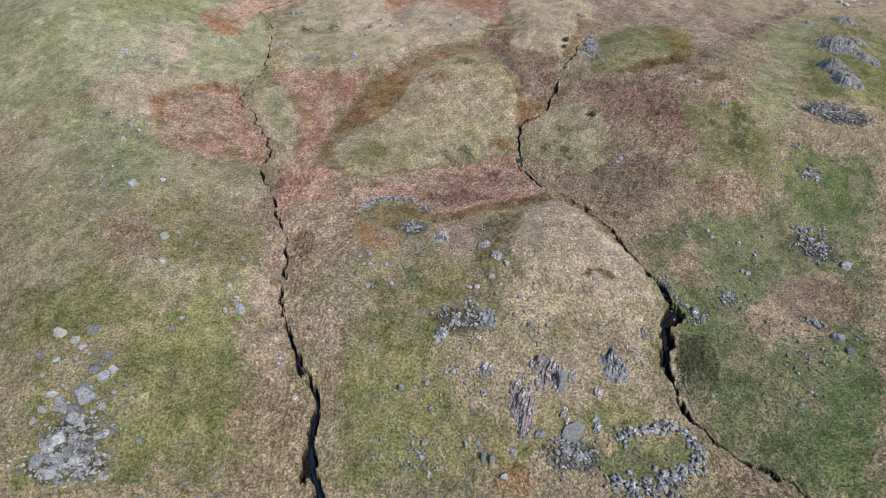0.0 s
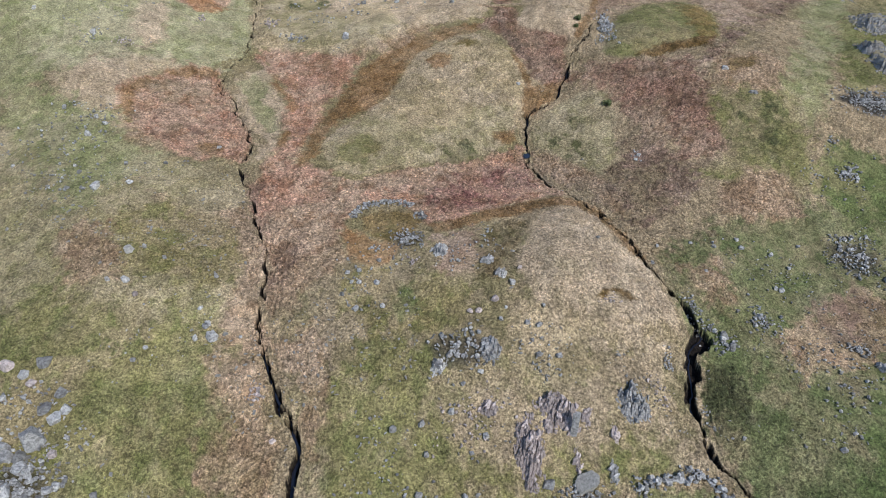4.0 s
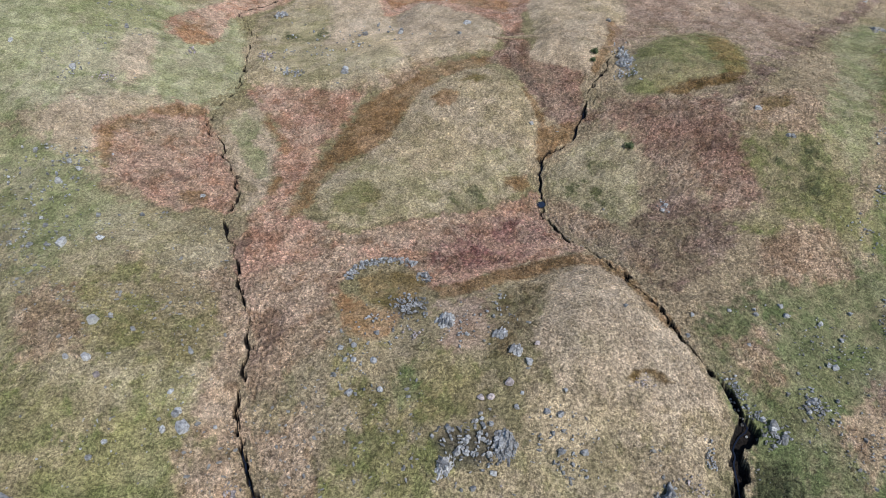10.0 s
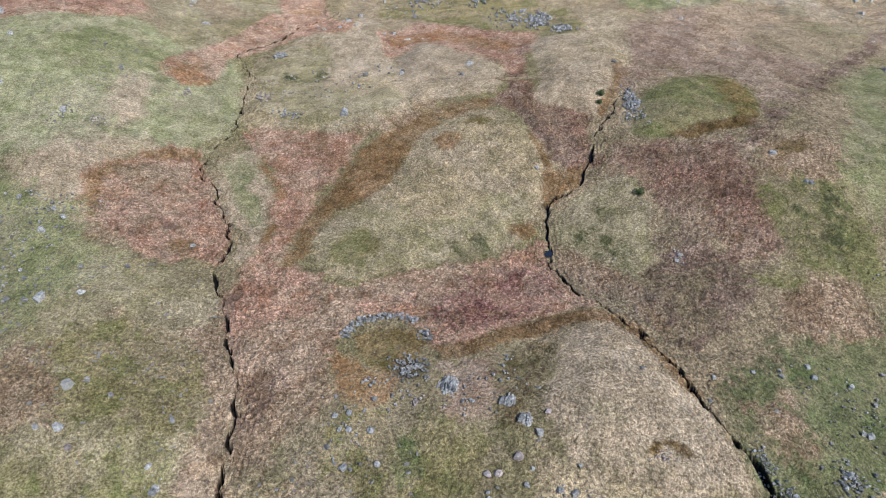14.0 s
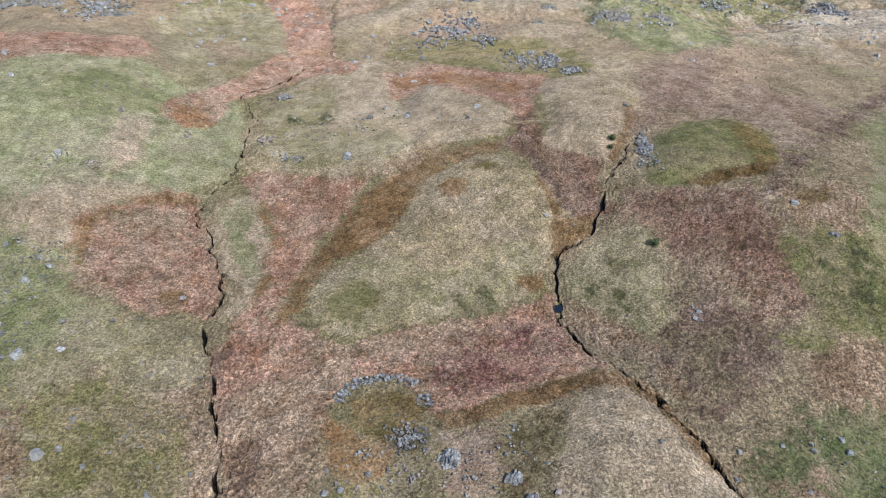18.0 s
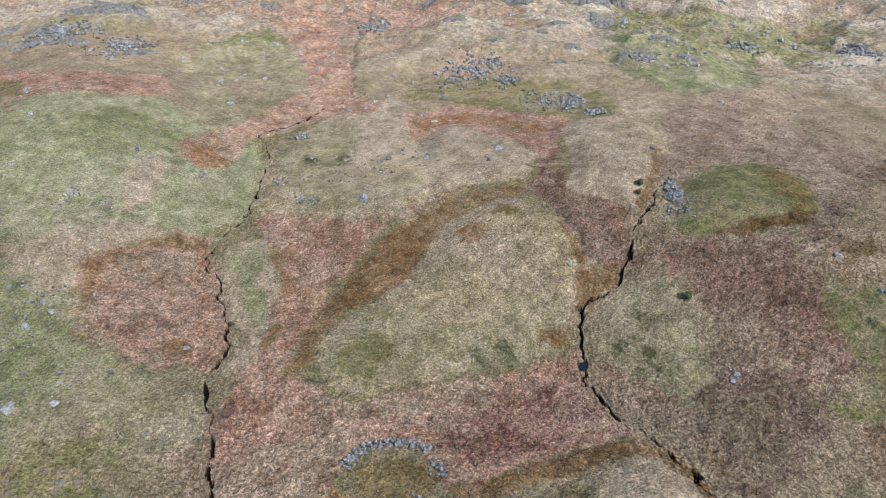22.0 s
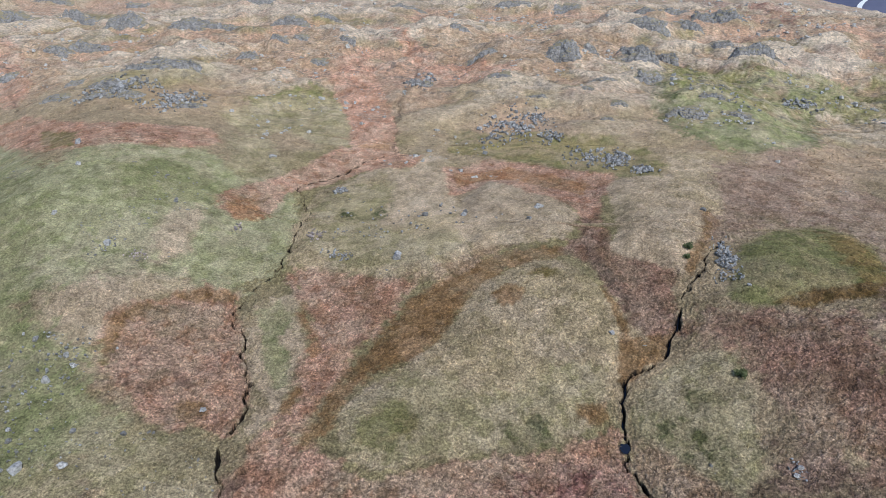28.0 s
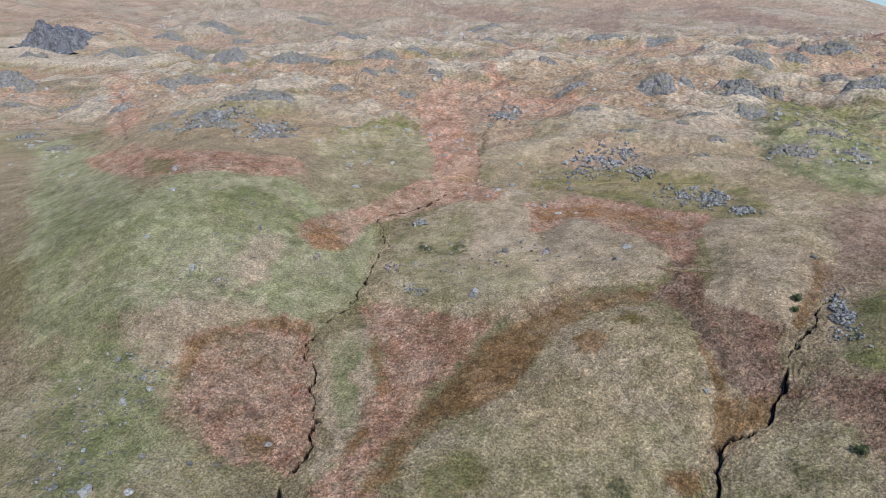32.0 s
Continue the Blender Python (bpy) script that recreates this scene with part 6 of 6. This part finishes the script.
def crag(x, y, wide, tall, kind):
    """A knoll with a jointed rock face in front and grass falling away behind."""
    thing = tagged(new("crag"), "tall blue-grey rock cliff in the fellside" if kind == 3 else "craggy outcrop of grey rock on a grassy knoll", "rock outcrop")
    rise = tall * (0.40 if kind == 3 else 0.35)
    front, back = rise * (0.55 if kind == 3 else 1.0), rise * 2.4 + 2
    n, m = 84, 56
    u, v = np.meshgrid(np.linspace(-1.15, 1.15, n), np.linspace(-1, 1, m), indexing="xy")
    seed = int(abs(x * 13 + y * 7)) % 997
    gx2 = x + u * wide * 0.5
    gy2 = y + np.where(v < 0, v * (front * 1.6 + 0.5), v * back)
    unit = max(1.0, wide * 0.05)
    bend = 0.45 * fbm(gx2, gy2, wide * 0.3, seed, 4, 0.7)
    ends = smooth(1.05, 0.45, np.abs(u) + 0.7 * bend)
    _, column = cells(gx2 + 0.3 * v * unit, (v * 5.0 + 0.2 * u) * unit, unit, seed + 3)
    _, mass = cells(gx2 + 0.4 * gy2, gy2 * 0.7, unit * 3.2, seed + 4)
    start = -0.78 + 0.5 * (mass - 0.5) + 0.35 * (column - 0.5) + bend
    climb = smooth(start, start + 0.55, v)
    h = climb * (1 - smooth(-0.05, 0.95, v)) * ends * (0.45 + 0.6 * mass + 0.4 * column) - 0.25 * smooth(0.0, 0.4, fbm(gx2, gy2, wide * 0.2, seed + 9, 3, 0.7))
    # ledges
    q = h * 4.0 + 0.8 * column
    h = 0.55 * h + 0.45 * np.maximum(0, (np.floor(q) + smooth(0.15, 0.6, q % 1.0) - 0.8 * column) / 4.0) * (h > 0.01)
    z = relief(gx2, gy2)
    base = float(z.mean())
    edge = (np.abs(u) > 1.1) | (v < -0.97) | (v > 0.97) | (h < 0.012)
    zz = z - base + np.where(edge, -0.7, rise * h - 0.02)
    face = sheet("rock_face", gx2 - x, gy2 - y, zz, CLIFF if kind == 3 else CRAG)
    face.polygons.foreach_set("use_smooth", np.zeros(len(face.polygons), bool))
    thing.location = (x, y, base)
    part("rock_face", face, None, thing)
    for _ in range(int(min(26, 8 + wide * 0.6))):
        i, j = ROCKS.randrange(2, int(m * 0.62)), ROCKS.randrange(6, n - 6)
        if h[i, j] < 0.04:
            continue
        size = ROCKS.uniform(0.04, 0.11) * wide ** 0.75 + 0.3
        slab_at(thing, ROCKS.choice(SLAB_SET[2]), float(gx2[i, j]) - x, float(gy2[i, j]) - y, float(zz[i, j]), ROCKS.gauss(55, 14), ROCKS.gauss(0, 16), ROCKS.gauss(0, 25), size)


for c_row in CRAGS_A + CRAGS_B + CRAGS_C + CRAGS_D + CRAGS_E:
    (crag if c_row[4] > 1 else outcrop)(*c_row)


# the upright stone beside the bedrock, and two leaning slabs
def standing_stone(x, y, tall, wide, lean, turn):
    bm = hull_stone(int(x * 10), 0.8, 0.5, 1.2, 16)
    for v in bm.verts:
        v.co = Vector((v.co.x * wide, v.co.y * wide, (v.co.z + 0.55) * tall))
    mesh = bpy.data.meshes.new("standing_stone")
    bm.to_mesh(mesh)
    bm.free()
    mesh.materials.append(GREY)
    ob = new("standing_stone", mesh)
    ob.matrix_basis = pose(x, y, height(x, y) - 0.3, lean, 5, turn)
    return tagged(ob, "upright leaning slab of grey slate by the bedrock", "standing stone", "upright slabs")


standing_stone(16.3, 62.3, 3.4, 1.3, -8, 10)
standing_stone(5.2, 53.6, 1.7, 0.8, -10, 20)
standing_stone(6.3, 53.4, 1.8, 0.8, -6, 40)


# ---- grass tufts ----
def tufts(count, y0, y1, name, grow):
    rng = np.random.default_rng(5 + int(y0))
    y = y0 + (y1 - y0) * rng.random(count)
    x = -(42 + 0.62 * y) * 0.92 + rng.random(count) * ((42 + 0.62 * y) + (44 + 0.52 * y)) * 0.92
    col, tuss = cover(x, y)
    cut2, bare2 = channels(x, y)
    thin = smooth(y1, y0 + 0.45 * (y1 - y0), y) if y0 > 100 else 1.0
    keep = (rng.random(count) < (0.02 + 0.98 * tuss ** 1.5) * thin) & (bare2 < 0.2)
    x, y, col, tuss = x[keep], y[keep], col[keep], tuss[keep]
    z = relief(x, y) - cut2[keep] + 0.02
    n = len(x)
    blades = 5
    ang = rng.random((n, blades)) * 2 * np.pi
    length = grow * (0.16 + 0.24 * rng.random((n, blades))) * (0.5 + 0.5 * tuss[:, None])
    lean = 0.25 + 0.7 * rng.random((n, blades))
    wide = grow * (0.04 + 0.05 * rng.random((n, blades)))
    dx, dy = np.cos(ang), np.sin(ang)
    bx, by = x[:, None] + 0.10 * dx, y[:, None] + 0.10 * dy
    tip = np.stack([bx + dx * length * lean, by + dy * length * lean, z[:, None] + 0.08 + length * (1.15 - 0.6 * lean)], -1)
    p0 = np.stack([bx - dy * wide, by + dx * wide, np.broadcast_to(z[:, None], bx.shape)], -1)
    p1 = np.stack([bx + dy * wide, by - dx * wide, np.broadcast_to(z[:, None], bx.shape)], -1)
    co = np.stack([p0, p1, tip], 2).reshape(-1, 3)
    k = len(co) // 3
    mesh = bpy.data.meshes.new(name)
    mesh.vertices.add(len(co))
    mesh.vertices.foreach_set("co", co.astype(np.float32).ravel())
    mesh.loops.add(len(co))
    mesh.loops.foreach_set("vertex_index", np.arange(len(co), dtype=np.int32))
    mesh.polygons.add(k)
    mesh.polygons.foreach_set("loop_start", np.arange(0, len(co), 3, dtype=np.int32))
    mesh.materials.append(BLADE)
    mesh.update()
    tone = 0.85 + 0.55 * rng.random((n, 1))
    c4 = np.concatenate([np.clip((0.78 * col + 0.22 * np.array((0.42, 0.36, 0.25))) * tone, 0.01, 0.9), np.ones((n, 1))], -1)
    att = mesh.attributes.new("cover", "FLOAT_COLOR", "POINT")
    att.data.foreach_set("color", np.repeat(c4, blades * 3, axis=0).astype(np.float32).ravel())
    return tagged(new(name, mesh), "dry tufts of moor grass in straw, green and rust", "grass", kind="stuff")


tufts(110000, 44, 175, "grass_tufts", 1.0)
tufts(60000, 175, 420, "upper_grass_tufts", 1.25)


# ---- bushes ----
def bush(x, y, wide, tall):
    thing = tagged(new("bush"), "low dark green evergreen bush on the moor", "bush", "bushes")
    thing.location = (x, y, height(x, y))
    rng = random.Random(int(x * 7 + y))
    bm = bmesh.new()
    for k in range(5):
        a = 2 * math.pi * k / 5
        tip = Vector((0.25 * wide * math.cos(a), 0.25 * wide * math.sin(a), tall * 0.6))
        base = [bm.verts.new((0.05 * math.cos(b) + 0.06 * math.cos(a), 0.05 * math.sin(b) + 0.06 * math.sin(a), -0.15)) for b in (0, 2.1, 4.2)]
        peak = bm.verts.new(tip)
        for i in range(3):
            bm.faces.new((base[i], base[(i + 1) % 3], peak))
    part("stem", bm, PEATY, thing)
    bm = bmesh.new()
    for _ in range(900):
        v = Vector((rng.gauss(0, 1), rng.gauss(0, 1), rng.gauss(0, 1))).normalized() * rng.uniform(0.45, 1.0)
        lump = 0.75 + 0.35 * math.sin(5 * v.x + 3 * v.y) * math.cos(4 * v.y)
        c = Vector((v.x * wide * 0.5 * lump, v.y * wide * 0.5 * lump, max(0.05, tall * 0.45 + v.z * tall * 0.5 * lump)))
        d = Vector((rng.gauss(0, 1), rng.gauss(0, 1), rng.gauss(0, 1))).normalized()
        e = d.orthogonal().normalized() * 0.06
        q = [bm.verts.new(c + d * s + e * w) for s, w in ((-0.12, 0), (0, -1), (0.14, 0), (0, 1))]
        bm.faces.new(q)
    part("crown", bm, LEAF, thing, "dense small dark leaves")


PEATY = material("stem_bark", 0.9)[0]
PEATY.node_tree.nodes["Principled BSDF"].inputs["Base Color"].default_value = (0.06, 0.045, 0.03, 1)
bush(32.2, 128.1, 2.2, 1.4)
bush(30.3, 156.2, 2.0, 1.4)
bush(29.6, 153.6, 1.4, 1.0)


# ---- broken rock all over the upper moor ----
def distant_rocks():
    rng = np.random.default_rng(21)
    x, y = rng.uniform(-330, 190, 26000), rng.uniform(190, 620, 26000)
    x = x * (0.45 + y / 500)
    lump = fbm(x, y, 26, 201, 4, 0.65) + 0.35 * fbm(x, y, 7, 205, 2)
    pick = lump > 0.30
    x, y = x[pick][:2600], y[pick][:2600]
    z = heights(x, y)
    bank = [[v.co.copy() for v in s.vertices] for s in STONES[0]]
    tris = [[tuple(p.vertices) for p in s.polygons] for s in STONES[0]]
    co, faces = [], []
    for k in range(len(x)):
        i = int(rng.integers(len(bank)))
        size = (0.35 + 1.4 * rng.random() ** 3) * (0.6 + y[k] / 450)
        turn = pose(x[k], y[k], z[k] + 0.1 * size, rng.normal(10, 15), rng.normal(0, 15), rng.uniform(0, 360)) @ Matrix.Diagonal((size * 1.2, size, size * 1.3, 1))
        n = len(co)
        co += [turn @ c for c in bank[i]]
        faces += [tuple(n + v for v in f) for f in tris[i]]
    mesh = bpy.data.meshes.new("distant_rocks")
    mesh.from_pydata(co, [], faces)
    mesh.materials.append(RUBBLE)
    return tagged(new("distant_rocks", mesh), "grey rocks strewn over the far moor", "rocks", kind="stuff")


distant_rocks()


# ---- small pale stones strewn in the grass ----
def pebbles():
    rng = np.random.default_rng(33)
    y = 45 + 125 * rng.random(16000) ** 1.3
    x = -(30 + 0.55 * y) + rng.random(16000) * (62 + 1.0 * y)
    lump = fbm(x, y, 18, 301, 4, 0.7) + 0.25 * fbm(x, y, 4, 305, 2)
    for poly in STONY:
        lump = np.where(inside(poly, x, y) > -3, lump + 0.12, lump)
    for poly in STONELESS:
        lump = np.where(inside(poly, x, y) > -1, -1, lump)
    pick = (lump > 0.33) & (channels(x, y)[1] < 0.1)
    x, y = x[pick], y[pick]
    z = heights(x, y)
    bank = [[v.co.copy() for v in s.vertices] for s in STONES[0]]
    tris = [[tuple(p.vertices) for p in s.polygons] for s in STONES[0]]
    co, faces = [], []
    for k in range(len(x)):
        i = int(rng.integers(len(bank)))
        size = 0.14 + 0.40 * rng.random() ** 3
        turn = pose(x[k], y[k], z[k] + 0.16 + 0.1 * size, rng.normal(6, 15), rng.normal(0, 15), rng.uniform(0, 360)) @ Matrix.Diagonal((size * 1.3, size, size, 1))
        n = len(co)
        co += [turn @ c for c in bank[i]]
        faces += [tuple(n + v for v in f) for f in tris[i]]
    mesh = bpy.data.meshes.new("pebbles")
    mesh.from_pydata(co, [], faces)
    mesh.materials.append(PALE)
    return tagged(new("pebbles", mesh), "small pale stones strewn in the grass", "stones", kind="stuff")


pebbles()


# ---- rubble between the larger stones ----
def rubble():
    rng = np.random.default_rng(44)
    bank = [[v.co.copy() for v in s.vertices] for s in STONES[0]]
    tris = [[tuple(p.vertices) for p in s.polygons] for s in STONES[0]]
    px, py, ps = [], [], []
    for sx, sy, rx, ry, count, small, big, kind in SCREE_A + SCREE_B + SCREE_C + SCREE_D + SCREE_E + SCREE_F:
        n = int(count * 1.0)
        a, r = rng.random(n) * 2 * np.pi, rng.random(n) ** 0.5 * 1.15
        px += list(sx + rx * r * np.cos(a))
        py += list(sy + ry * r * np.sin(a))
        ps += list(small * rng.uniform(0.45, 1.0, n))
    for line, thick in ((FOLD, 1.5), (RUIN, 1.0)):
        for (ax, ay), (bx, by) in zip(line, line[1:]):
            n = int(math.hypot(bx - ax, by - ay) * thick * 9)
            f, s = rng.random(n), rng.normal(0, 0.42 * thick, n)
            d = math.hypot(bx - ax, by - ay)
            px += list(ax + (bx - ax) * f - (by - ay) / d * s)
            py += list(ay + (by - ay) * f + (bx - ax) / d * s)
            ps += list(rng.uniform(0.18, 0.45, n))
    x, y, ps = np.array(px), np.array(py), np.array(ps)
    patchy = fbm(x, y, 3.0, 311, 3, 0.7) + rng.normal(0, 0.08, len(x)) > -0.03
    x, y, ps = x[patchy], y[patchy], ps[patchy]
    z = heights(x, y)
    co, faces = [], []
    for k in range(len(x)):
        i = int(rng.integers(len(bank)))
        size = ps[k] * 1.1
        turn = pose(x[k], y[k], z[k] + 0.14 + 0.12 * size, rng.normal(6, 25), rng.normal(0, 25), rng.uniform(0, 360)) @ Matrix.Diagonal((size * 1.2, size, size * 1.2, 1))
        n = len(co)
        co += [turn @ c for c in bank[i]]
        faces += [tuple(n + v for v in f) for f in tris[i]]
    mesh = bpy.data.meshes.new("scree_rubble")
    mesh.from_pydata(co, [], faces)
    mesh.materials.append(RUBBLE)
    return tagged(new("scree_rubble", mesh), "small broken slate between the larger stones", "rubble", kind="stuff")


rubble()


# ---- a far mountain beyond the end of the fell, haze-blue by its colour ----
def far_mountain():
    az = np.radians(np.linspace(10, 70, 90))
    crest = np.interp(np.degrees(az), (10, 16, 20, 24, 30, 40, 55, 70), (1.0, 2.4, 3.6, 4.6, 4.9, 4.0, 3.0, 1.5))
    f = np.linspace(0, 1, 16)[:, None]
    r = 3000 + 900 * f + 0 * az[None]
    x, y = r * np.sin(az)[None], 50 + r * np.cos(az)[None]
    rough = fbm(x, y, 500, 401, 4, 0.6)
    z = -250 + f * (325 + 3900 * np.tan(np.radians(crest))[None]) + 70 * rough * f
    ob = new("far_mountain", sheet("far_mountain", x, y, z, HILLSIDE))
    tagged(ob, "distant dark blue mountainside beyond the fell, tinted for haze", "mountain", kind="structure")
    # a snow-filled gully on its face
    n = 24
    g = np.linspace(0.62, 0.86, n)
    k = int(np.argmin(np.abs(az - math.radians(24.4))))
    base = np.stack([np.interp(g, f[:, 0], x[:, k]), np.interp(g, f[:, 0], y[:, k]), np.interp(g, f[:, 0], z[:, k])], -1)
    swing = 14 * np.sin(np.linspace(0, 9, n)) + np.linspace(-25, 25, n)
    wide = 6 + 6 * np.sin(np.linspace(0, 3.1, n))
    gx3 = np.stack([base[:, 0] + swing - wide, base[:, 0] + swing + wide], -1)
    gy3 = np.stack([base[:, 1] - 12, base[:, 1] - 12], -1)
    gz3 = np.stack([base[:, 2] + 6, base[:, 2] + 6], -1)
    tagged(new("snow_gully", sheet("snow_gully", gx3, gy3, gz3, SNOW)), "narrow strip of old snow in a far gully", "snow", kind="structure")


far_mountain()
